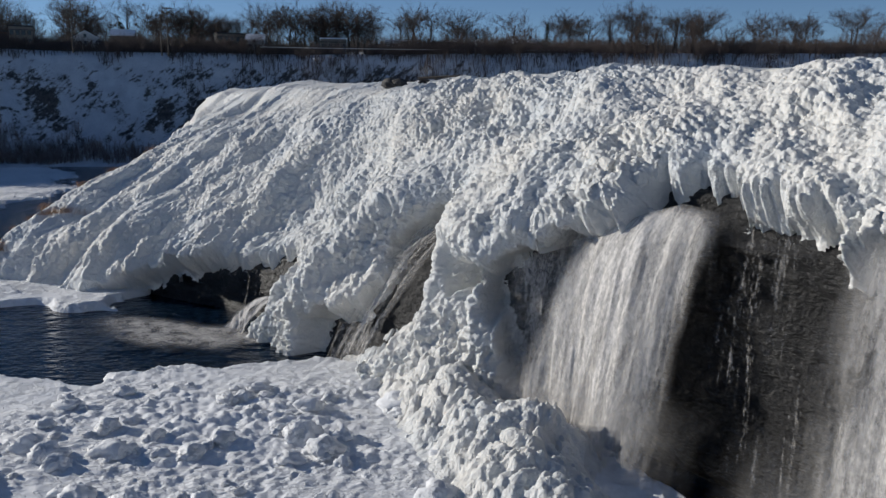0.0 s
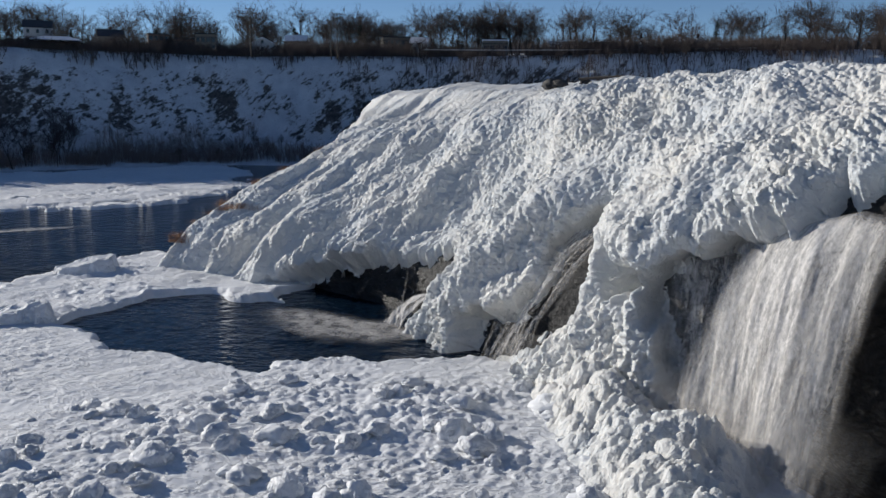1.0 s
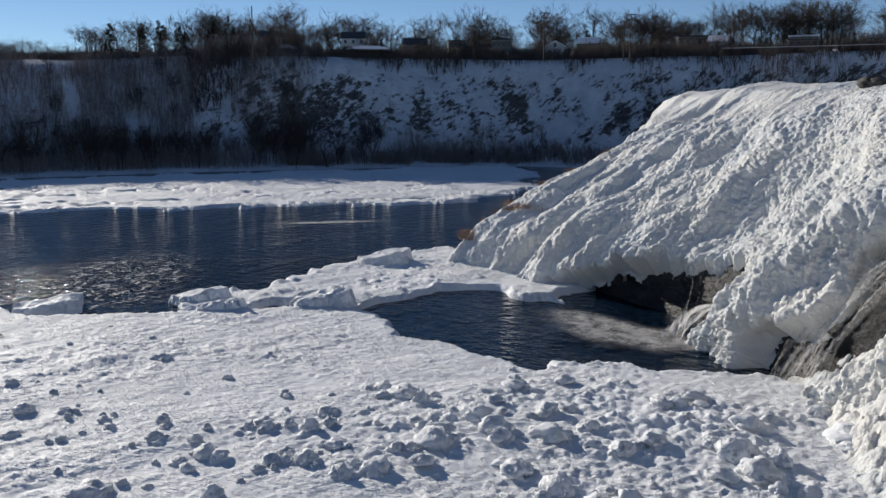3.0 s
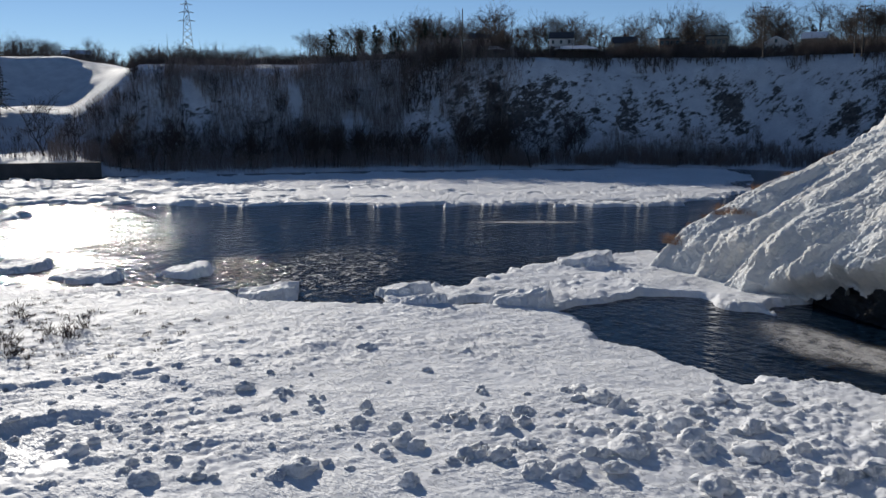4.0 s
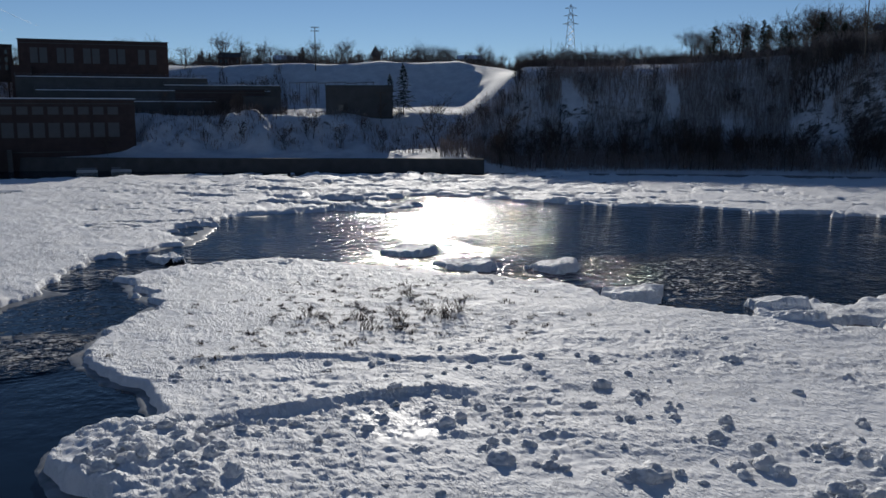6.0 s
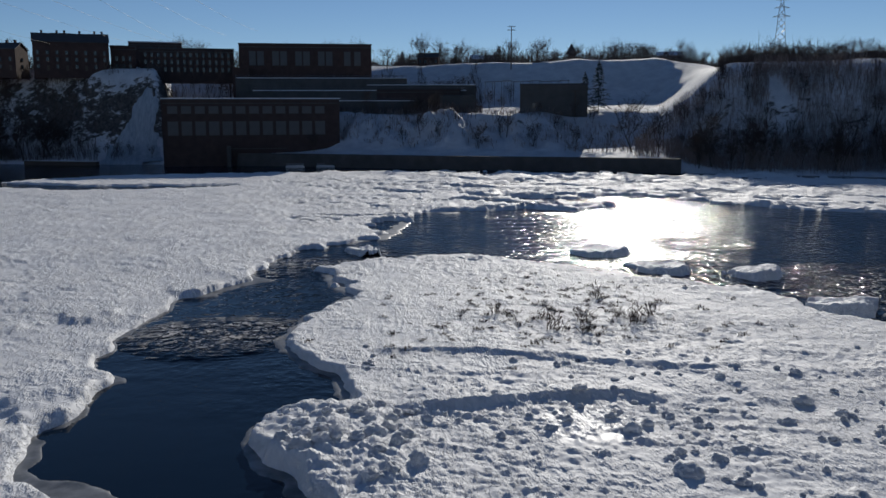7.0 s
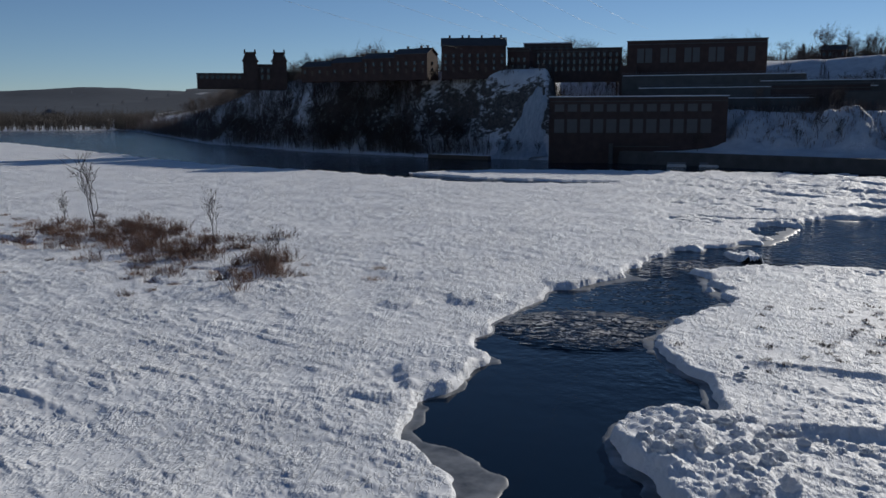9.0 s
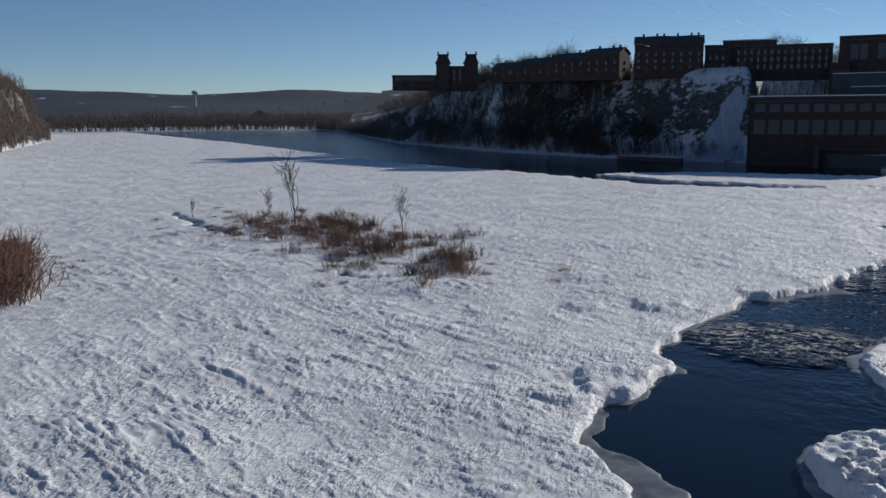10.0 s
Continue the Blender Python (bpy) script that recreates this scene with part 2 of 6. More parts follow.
def inside(x, y, pts):
    """Signed distance to an outline, positive within."""
    odd = np.zeros(x.shape, bool)
    for (ax, ay), (bx, by) in zip(pts, list(pts[1:]) + [pts[0]]):
        cross = ((ay > y) != (by > y)) & (x < (bx - ax) * (y - ay) / ((by - ay) or 1e-9) + ax)
        odd ^= cross
    d = line_distance(x, y, pts, True)[0]
    return np.where(odd, d, -d)


def sheet(name, X, Y, Z, keep, mat, smooth_shade=True):
    """A mesh from a grid of places; keep says which cells stay."""
    rows, cols = X.shape
    idx = np.arange(rows * cols).reshape(rows, cols)
    quads = np.stack([idx[:-1, :-1], idx[:-1, 1:], idx[1:, 1:], idx[1:, :-1]], -1)[keep]
    used, inv = np.unique(quads, return_inverse=True)
    co = np.stack([X.ravel()[used], Y.ravel()[used], Z.ravel()[used]], -1).astype(np.float32)
    me = bpy.data.meshes.new(name)
    n = len(quads)
    me.vertices.add(len(co))
    me.vertices.foreach_set("co", co.ravel())
    me.loops.add(n * 4)
    me.loops.foreach_set("vertex_index", inv.ravel().astype(np.int32))
    me.polygons.add(n)
    me.polygons.foreach_set("loop_start", np.arange(0, n * 4, 4, dtype=np.int32))
    me.polygons.foreach_set("loop_total", np.full(n, 4, np.int32))
    me.polygons.foreach_set("use_smooth", np.full(n, smooth_shade, bool))
    me.update(calc_edges=True)
    me.validate()
    me.materials.append(mat)
    return new(name, me)


def corners(mask):
    """Cells of which any corner is in the mask."""
    return mask[:-1, :-1] | mask[:-1, 1:] | mask[1:, :-1] | mask[1:, 1:]


def fan(az, r):
    """Ground places from bearings (degrees to the left of north) and ranges."""
    A, R = np.meshgrid(np.radians(az), r)
    return -np.sin(A) * R, np.cos(A) * R


# ---- the river: water, banks ----
SHORE = [(-1500, -1300), (-742, -520), (-481, -290), (-395, -180), (-360, -110), (-345, -50), (-325, 0), (-300, 45), (-276, 100), (-250, 145), (-215, 205), (-178, 250), (-135, 290), (-70, 298), (0, 284), (95, 270), (300, 250), (1500, 200)]


def shore_side(x, y):
    """Distance inland from the far shore (minus: on the river), and the way along it."""
    d, along = line_distance(x, y, SHORE)
    ring = SHORE + [(1500, 6000), (-6000, 6000), (-6000, -1300)]
    odd = np.zeros(x.shape, bool)
    for (ax, ay), (bx, by) in zip(ring, ring[1:] + ring[:1]):
        odd ^= ((ay > y) != (by > y)) & (x < (bx - ax) * (y - ay) / ((by - ay) or 1e-9) + ax)
    return np.where(odd, d, -d), along


def land(x, y):
    """Height of the far bank."""
    d, along = shore_side(x, y)
    az = np.degrees(np.arctan2(-x, y))
    rag = (fbm(x * 0.04, y * 0.04, 3.0, 5) - 0.5) * 14
    dd = d + rag * smooth(2, 10, d) * (1 - smooth(60, 120, d))
    gentle = 1 - smooth(47, 54, az)
    wooded = smooth(39, 50, az) * (1 - smooth(66, 72, az))
    cliff = 1.2 * smooth(0, 4, d) + (37 + 2.5 * gentle - 2.5 * wooded) * (0.25 * smooth(4, 22 + 7 * gentle + 34 * wooded, dd) + 0.75 * smooth(12 + 2 * gentle + 5 * wooded, 30 + 9 * gentle + 34 * wooded, dd))
    cliff = cliff + smooth(28, 90, d) * 4 + smooth(100, 400, d) * 6 + (fbm(x * 0.02, y * 0.02, 1.0, 4) - 0.5) * 3 * smooth(20, 60, d)
    park = np.interp(d, (0, 0.8, 8, 14, 40, 62, 78, 104, 144, 300), (0, 4.4, 5.0, 6.5, 18.8, 20, 21.5, 24.5, 44.5, 48)) + (fbm(x * 0.05, y * 0.05, 5.0, 4) - 0.5) * 2 * smooth(12, 40, d) + (fbm(x * 0.12, y * 0.12, 25.0, 4, 0.6) - 0.5) * 17 * smooth(12, 20, d) * (1 - smooth(34, 44, d)) * smooth(69, 73, az)
    lawn = np.interp(d, (0, 0.8, 8, 14, 34, 66, 74, 84, 104, 144, 300), (0, 4.4, 5.0, 5.4, 7.0, 20.6, 21.8, 22.6, 24.5, 45.5, 48)) + (fbm(x * 0.06, y * 0.06, 35.0, 4) - 0.5) * 3.0 * smooth(12, 30, d)
    q = 1 - smooth(71.5, 74.5, az)
    park = park * (1 - q) + lawn * q
    p = smooth(62, 67, az + rag * 0.1) * (1 - smooth(97.5, 99, az))
    h = cliff * (1 - p) + park * p
    # downstream the land sinks to low banks, then rises to far hills
    r = np.hypot(x, y)
    low = smooth(115, 126, az) * smooth(420, 620, r)
    h = h * (1 - 0.75 * low)
    hill = (55 + 60 * fbm(x * 0.0012, y * 0.0012, 2.0, 4)) * smooth(1600, 3000, r)
    h = h + hill * smooth(112, 122, az)
    return np.where(d > 0, h, -1.5), d


def near_land(x, y):
    """The near bank, downstream on the left hand: a rocky bluff."""
    d, _ = line_distance(x, y, [(-760, -1300), (-520, -690), (-436, -570), (-300, -430), (-130, -215), (0, -140), (120, -60), (130, 60)])
    ring = [(-760, -1300), (-520, -690), (-436, -570), (-300, -430), (-130, -215), (0, -140), (120, -60), (130, 60), (3000, 60), (3000, -5000), (-2200, -5000)]
    s = inside(x, y, ring)
    return np.where(s > 0, 2 * smooth(0, 5, s) + 36 * smooth(1, 30, s + (fbm(x * 0.05, y * 0.05, 8.0, 4) - 0.5) * 20), -1.5)


az = np.concatenate([np.arange(-180, -70, 4.0), np.arange(-70, -30, 1.0), np.arange(-30, 150, 0.16), np.arange(150, 181, 2.0)])
rr = np.concatenate([np.geomspace(120, 460, 190)[:-1], np.geomspace(460, 4600, 70)])
X, Y = fan(az, rr)
Z, D = land(X, Y)
Z = np.maximum(Z, near_land(X, Y))
far_hills = smooth(1050, 1150, np.hypot(X, Y)) * 3 + smooth(1700, 3200, np.hypot(X, Y)) * (40 + 75 * fbm(X * 0.0016, Y * 0.0016, 6.0, 5))
R = np.hypot(X, Y)
hilly = (R > 1500) & (np.degrees(np.arctan2(-X, Y)) > 100)
low = np.where((Z < -1) & (R > 1050), 3.0, Z)
hills = np.where(hilly, np.maximum(np.where(Z < -1, 0, Z), far_hills), -5)
Z = np.where(hilly, np.minimum(low, 6.0), low)
tagged(sheet("hills", X, Y, hills, corners(hills > -1), HILLS), "wooded hills in the distance, coloured blue for haze, with a few snowy fields", "hills", kind="structure")
ground = tagged(sheet("ground", X, Y, Z, corners(Z > -1.2), BANK), "snowy rock cliffs and plateau along the far river bank", "ground", kind="structure")

bm = bmesh.new()
for x, y in ((-4600, -4600), (4600, -4600), (4600, 4600), (-4600, 4600)):
    bm.verts.new((x, y, 0))
bm.faces.new(bm.verts)
me = bpy.data.meshes.new("water")
bm.to_mesh(me)
me.materials.append(WATER)
water = tagged(new("water", me), "dark rippled open river water between the ice", "river", kind="structure")

# ---- ice on the river ----
ICE_WEST = [(0, -20), (-24, -12.5), (-34, -10), (-42.7, -11.3), (-46.7, -15.9), (-52.3, -16.8), (-64.3, -14.1), (-67.7, -16.4), (-74.7, -16.3), (-83, -15.8), (-93.5, -13), (-103, -6), (-112.6, -5), (-124, -0.6), (-134.5, 14), (-152, 19), (-166, 20.5), (-172, 45), (-164, 54), (-178, 78), (-172, 92), (-148, 108), (-133, 122), (-110, 145), (-84, 166), (-90, 215), (-130, 290), (-172, 244), (-210, 200), (-245, 142), (-271, 97), (-290, 45), (-291, 5), (-288, -30), (-283, -62), (-264, -88), (-246, -56), (-241, -18), (-236, -20), (-230, -54), (-257, -101), (-292, -177), (-443, -393), (-675, -760), (-843, -1065), (-760, -1300), (-430, -575), (-300, -435), (-130, -218), (0, -140)]
ICE_NEAR = [(-10, -4), (-30, -1), (-42, 0.8), (-46.6, -2), (-51, -3.9), (-54, -2.3), (-55.8, 3), (-63.5, 2.6), (-68.4, -0.4), (-75.7, -1.7), (-80, -0.5), (-92, 5.7), (-108, 1.6), (-113.7, 11), (-114, 23), (-104, 33), (-96, 40), (-84, 50), (-74, 50.5), (-64, 57.5), (-58.7, 63), (-48.4, 68.4), (-43.5, 66.2), (-39.8, 61.5), (-32.4, 60.3), (-24.8, 57.7), (-25.5, 61.5), (-17.4, 63.2), (-9.8, 65.5), (2, 60), (14, 40), (20, 10)]
ICE_SHELF = [(-65.4, 59.1), (-68.2, 67.6), (-62.5, 69.8), (-66.3, 79.4), (-64.7, 92.9), (-60.2, 93.6), (-63.5, 99.4), (-60.8, 107), (-40, 100), (-30, 92), (-34.5, 88), (-32.8, 82.9), (-35.7, 82.4), (-42, 84.7), (-47, 81), (-50, 73.7), (-49.5, 69), (-52, 67.2), (-57.7, 73.4), (-57.8, 64.6), (-61.2, 60.6)]


DRIFTS = [[(-68.6, 3.2), (-67.4, 6.6), (-66.2, 13.9), (-62.6, 19.7), (-60.8, 24.6), (-58.1, 32.3), (-61, 38.5)],
          [(-54, 4.4), (-53.2, 6.9), (-53.7, 12.2), (-54.5, 17.8), (-54.1, 21.9), (-49.9, 26.4)],
          [(-57.1, 38.7), (-56.1, 41.4), (-54, 45.5)], [(-60, 28), (-56.1, 30.8), (-50, 29.5)]]


def near_relief(X, Y):
    """Wind drifts with a steep lee, and rubble heaped up below the falls."""
    z = 0.0
    for i, line in enumerate(DRIFTS):
        wx, wy = X + (fbm(X * 0.4, Y * 0.4, 3.0 + i, 3) - 0.5) * 2.2, Y + (fbm(X * 0.4, Y * 0.4, 13.0 + i, 3) - 0.5) * 2.2
        d, along = line_distance(wx, wy, line)
        ends = smooth(0, 5, along) * (1 - smooth(0.75, 1.0, along / sum(math.dist(p, q) for p, q in zip(line, line[1:]))))
        z = z + (0.34, 0.5, 0.4, 0.3)[i] * ends * np.where(beyond(wx, wy, line), np.exp(-d / 3.0), np.exp(-d / 0.35))
    belt, _ = line_distance(X, Y, [(-27, 44), (-14, 50), (0, 53)])
    heap = np.exp(-((belt / 8.5) ** 2))
    rub = knobs(X * 0.5 + 1.3 * fbm(X * 0.7, Y * 0.7, 1.0, 3), Y * 0.5 + 1.3 * fbm(Y * 0.7, X * 0.7, 6.0, 3), 0.0, 0.62)
    rub2 = knobs(X * 1.3 + fbm(X, Y, 3.0, 2), Y * 1.3 + fbm(X, Y, 9.0, 2), 4.0)
    z = z + heap * (0.35 + 0.55 * np.maximum(rub, -0.05) * smooth(0.47, 0.6, fbm(X * 0.14, Y * 0.14, 31.0, 3)) + 0.5 * np.maximum(rub2, -0.04) * smooth(0.46, 0.6, fbm(X * 0.2, Y * 0.2, 37.0, 3)) + 0.25 * (fbm(X * 2.2, Y * 2.2, 39.0, 3) - 0.5))
    spur, _ = line_distance(X, Y, [(-53, 0.5), (-47, 1)])
    z = z + np.exp(-((spur / 5) ** 2)) * (0.5 + 0.3 * rub + 0.45 * np.maximum(rub2, -0.05))
    return z


def beyond(x, y, line):
    """Whether a place lies farther from the river's middle than a line does, at its bearing."""
    a = np.degrees(np.arctan2(-x, y))
    la = [math.degrees(math.atan2(-p[0], p[1])) for p in line]
    lr = [math.hypot(*p) for p in line]
    o = np.argsort(la)
    return np.hypot(x, y) > np.interp(a, np.array(la)[o], np.array(lr)[o])


def ice_height(X, Y, outline, thick, rough, ragged, relief, leads=0.0, grain=1.0, crumbs=0.7):
    """Signed distance to the edge of a sheet of ice, and its surface."""
    R = np.hypot(X, Y)
    s = inside(X, Y, outline)
    s = s + (fbm(X * 0.35, Y * 0.35, 4.0, 4, 0.45) - 0.5) * 4.2 * ragged * np.clip(R / 90, 0.5, 2.5)
    # broken ice with open leads towards the far shore
    az = np.degrees(np.arctan2(-X, Y))
    wild = smooth(125, 175, R) * (1 - smooth(78, 96, az)) * leads * (0.4 + 0.6 * smooth(50, 62, az))
    along, across = X * 0.5 + Y * 0.87, X * 0.87 - Y * 0.5
    s = s - wild * np.clip(fbm(along * 0.035, across * 0.11, 15.0, 5, 0.62) - 0.44, 0, 1) * 85
    crack = np.abs(fbm(along * 0.018 + 0.4 * fbm(X * 0.03, Y * 0.03, 51.0, 2), across * 0.07, 33.0, 4, 0.55) - 0.5)
    s = np.where(wild > 0.05, np.minimum(s, (crack - 0.016 * wild) * 170), s)
    rough = rough * (1 + 1.6 * wild)
    lip = smooth(-0.5, 0.5, s)
    edge = np.exp(-np.clip(s, 0, 9) / 1.2)
    swell = fbm(X * 0.12, Y * 0.12, 2.0, 3) - 0.5
    # sastrugi: crusts cut by the wind, long across it
    u, w = X * 0.37 + Y * 0.93, -X * 0.93 + Y * 0.37
    u = u + 3 * fbm(X * 0.15, Y * 0.15, 3.0, 2)
    crust = np.abs(fbm(u * 0.11, w * 0.55, 7.0, 5, 0.62) - 0.5)
    crust = np.exp(-crust / 0.035)
    patchy = smooth(0.42, 0.6, fbm(X * 0.07, Y * 0.07, 5.0, 3))
    fine = fbm(X * 0.9, Y * 0.9, 8.0, 4, 0.6) - 0.5
    h = rough * (0.6 * swell + (0.1 + 0.1 * patchy) * crust + (0.05 + 0.08 * patchy) * fine)
    # crumbs and thin torn crusts
    wx, wy = X + 1.4 * fbm(X * 0.5, Y * 0.5, 61.0, 2), Y + 1.4 * fbm(X * 0.5, Y * 0.5, 67.0, 2)
    torn = np.exp(-np.abs(fbm(u * 0.4 + wx * 0.1, w * 1.0, 71.0, 3, 0.6) - 0.5) / 0.03)
    torn2 = np.exp(-np.abs(fbm(wx * 0.5, wy * 0.5, 73.0, 3, 0.55) - 0.5) / 0.025)
    busy = smooth(0.4, 0.58, fbm(X * 0.09, Y * 0.09, 77.0, 4, 0.6))
    crumb = np.maximum(knobs(wx * 1.1, wy * 1.1, 5.0, 0.5), -0.12)
    h = h + grain * ((0.03 + 0.1 * busy) * torn + (0.02 + 0.08 * busy) * torn2) + crumbs * ((0.05 + 0.3 * busy) * crumb + (0.06 + 0.2 * busy) * (fbm(X * 1.9, Y * 1.9, 3.0, 2, 0.6) - 0.5))
    # rafted slabs where the ice is broken
    slab = fbm(along * 0.1, across * 0.3, 81.0, 4, 0.6)
    h = h + wild * (0.9 * np.maximum(slab - 0.5, 0) * 2 + 0.5 * (np.round(slab * 9) / 9 - 0.5))
    if relief:
        h = h + relief(X, Y)
    return s, -0.6 + lip * (0.6 + thick + h + 0.2 * edge * fbm(X * 0.8, Y * 0.8, 1.0, 3))


def west_relief(X, Y):
    """Heaved slabs at the channel's edge, a crack and a round of new ice by the islet."""
    z = 0.0
    for x, y, r, h in ((-60, -17, 4.5, 0.5), (-54.5, -20, 3, 0.35), (-81, -27.5, 2.5, 0.4), (-86, -21, 3.5, 0.4), (-98, -12, 4, 0.4)):
        d = np.hypot(X - x, Y - y) + (fbm(X * 0.5, Y * 0.5, 41.0, 3) - 0.5) * 2.5
        z = z + h * smooth(r, r - 1.6, d) * (0.5 + 0.9 * fbm(X * 0.8, Y * 0.8, 43.0, 3))
    wob = (fbm(X * 0.25, Y * 0.25, 45.0, 3) - 0.5) * 3
    d, _ = line_distance(X + wob, Y - wob, [(-125, -128), (-115, -113), (-110, -104), (-106, -95)])
    z = z - 0.8 * np.exp(-((d / 0.8) ** 2))
    d = np.abs(np.hypot((X + 89.5) * 1.0, Y + 57.5) + wob * 0.3 - 4.6)
    return z - 0.45 * np.exp(-((d / 0.5) ** 2))


SURFACES = {}


def ice_sheet(name, outline, az0, az1, r0, r1, step, k, thick, rough, label, ragged=1.0, relief=None, leads=0.0, grain=1.0, crumbs=0.7):
    X, Y = fan(np.arange(az0, az1, step), np.geomspace(r0, r1, int(math.log(r1 / r0) / k)))
    near = inside(X, Y, outline) > -4
    s, Z = np.full(X.shape, -9.0), np.full(X.shape, -0.6)
    s[near], Z[near] = ice_height(X[near], Y[near], outline, thick, rough, ragged, relief, leads, grain, crumbs)
    SURFACES[name] = (az0, step, r0, math.log(r1 / r0) / (X.shape[0] - 1), s, Z)
    return tagged(sheet(name, X, Y, Z, corners(s > -0.8), SNOW), label, "river ice", kind="structure")


ice_sheet("ice_sheet_west", ICE_WEST, 18, 172, 26, 1500, 0.16, 0.0065, 0.4, 1.0, "wide snow-covered sheet of river ice, wind-ridged", 0.7, west_relief, 1.0, 0.8, 0.12)
def thin_rim(name, outline, az0, az1, r0, r1, wide):
    """New ice that skirts a thick sheet."""
    X, Y = fan(np.arange(az0, az1, 0.2), np.geomspace(r0, r1, int(math.log(r1 / r0) / 0.006)))
    s = inside(X, Y, outline) + (fbm(X * 0.35, Y * 0.35, 4.0, 4, 0.45) - 0.5) * 3
    w = wide * smooth(0.42, 0.62, fbm(X * 0.06, Y * 0.06, 21.0, 2)) + 0.2
    return tagged(sheet(name, X, Y, 0.05 + 0.03 * fbm(X, Y, 1.0, 2) - 0.4 * smooth(-0.1, 0.7, -w - s), corners((s > -w - 0.9) & (s < 2.0)), THIN_ICE), "thin new grey ice along the edge of the thick sheet", "river ice", kind="structure")


thin_rim("ice_rim_west", ICE_WEST, 78, 118, 30, 170, 2.0)
thin_rim("ice_rim_near", ICE_NEAR, 60, 96, 40, 122, 0.6)
ice_sheet("ice_sheet_near", ICE_NEAR, -28, 97, 24, 122, 0.14, 0.0038, 0.6, 0.65, "snow-covered ice below the falls, lumpy and glazed", 1.0, near_relief)
ice_sheet("ice_shelf", ICE_SHELF, 12, 52, 80, 128, 0.12, 0.004, 0.55, 1.3, "thick snowy ice shelf round the plunge pool", 1.0, lambda x, y: 0.5 * (fbm(x * 0.2, y * 0.2, 2.0, 4) - 0.5) + 1.0 * np.maximum(knobs(x * 0.6, y * 0.6, 3.0, 0.5), -0.1) * smooth(0.45, 0.6, fbm(x * 0.1, y * 0.1, 9.0, 3)))
UPSTREAM = [(-34, 148), (-12, 124), (33, 49), (75, -16), (128, 60), (140, 255), (0, 286), (-70, 300), (-75, 300), (-44, 185)]
X, Y = fan(np.arange(-75, 32, 0.8), np.geomspace(40, 320, 70))
tagged(sheet("upstream_ice", X, Y, 22.4 + 0.5 * fbm(X * 0.1, Y * 0.1, 2.0, 3), corners(inside(X, Y, UPSTREAM) > 0), SNOW), "snow-covered river ice above the falls", "river ice", kind="structure")
# ---- the frozen falls ----
CREST_A, CREST_DIR, CREST_OUT = np.array((-23.0, 121.0)), np.array((0.5414, -0.8408)), np.array((-0.8408, -0.5414))
FOOT_S = (-42, -32, -20, -8, 4, 15, 24, 36, 45, 53, 60, 66, 70, 74, 84, 112)
FOOT_N = (6, 9, 18, 25, 40, 31, 27, 21.5, 20.3, 19, 18.6, 18.2, 17, 14, 13.2, 13.5)
# profiles from the crest outwards to the foot: share of the way out, height
LEFT_N, LEFT_Z = (-0.6, 0.0, 0.12, 0.25, 0.5, 0.75, 0.9, 1.0), (22.9, 23, 22.2, 19.8, 14.8, 10, 5.5, -0.6)
MID_N, MID_Z = (-0.8, 0.0, 0.18, 0.38, 0.6, 0.78, 0.9, 1.0), (22.9, 23, 21.4, 18, 13, 8.5, 4.5, -0.6)
RIGHT_N, RIGHT_Z = (-1.2, 0.0, 0.3, 0.62, 0.86, 0.97, 0.9, 0.95), (22.9, 23, 21.2, 18.6, 15.6, 13.4, 10.5, -0.6)


def profile(n, z, v):
    """The place at share v along a profile of straight legs, by its length."""
    nn, zz = np.array(n) * 20.0, np.array(z)
    ln = np.concatenate([[0], np.cumsum(np.hypot(np.diff(nn), np.diff(zz)))])
    ln[1:] = (ln[1:] - ln[1]) / (ln[-1] - ln[1])
    ln[0] = -0.35
    return np.interp(v, ln, nn / 20.0), np.interp(v, ln, zz)


def falls_base(S, V):
    nf = np.interp(S, FOOT_S, FOOT_N)
    wl, wr = 1 - smooth(18, 44, S), smooth(60, 74, S)
    wm = 1 - wl - wr
    n, z = 0, 0
    for w, pn, pz in ((wl, LEFT_N, LEFT_Z), (wm, MID_N, MID_Z), (wr, RIGHT_N, RIGHT_Z)):
        a, b = profile(pn, pz, V)
        n, z = n + w * a, z + w * b
    return n * nf, z


def falls_xyz(S, N, Z):
    return CREST_A[0] + S * CREST_DIR[0] + N * CREST_OUT[0], CREST_A[1] + S * CREST_DIR[1] + N * CREST_OUT[1], Z


def normals(X, Y, Z):
    P = np.stack([X, Y, Z], -1)
    a, b = np.gradient(P, axis=1), np.gradient(P, axis=0)
    n = np.cross(a, b)
    n /= np.linalg.norm(n, axis=-1, keepdims=True) + 1e-9
    return n * np.sign((n[..., 0:1] * CREST_OUT[0] + n[..., 1:2] * CREST_OUT[1] + n[..., 2:3] * 0.6))


# openings in the ice, as (way along the crest, height): rock and running water show in them
CAVE = [(19, 0.6), (24, 3.0), (30, 4.6), (37, 6.0), (41.5, 7.0), (44.5, 6.0), (43.8, 3), (40.5, -1), (20, -1)]
STREAM = [(59.6, 12.4), (56.6, 9.8), (57.6, 6.8), (55.6, 4.6), (50.4, 2.8), (51, -1), (58.4, -0.4), (60.2, 2.2), (63, 4.8), (64.6, 7.0), (63.4, 11)]
NOTCH = [(65.6, 11.4), (67, 10.4), (69.6, 9.9), (69.9, 9.1), (67.5, 8.9), (66, 9.9)]
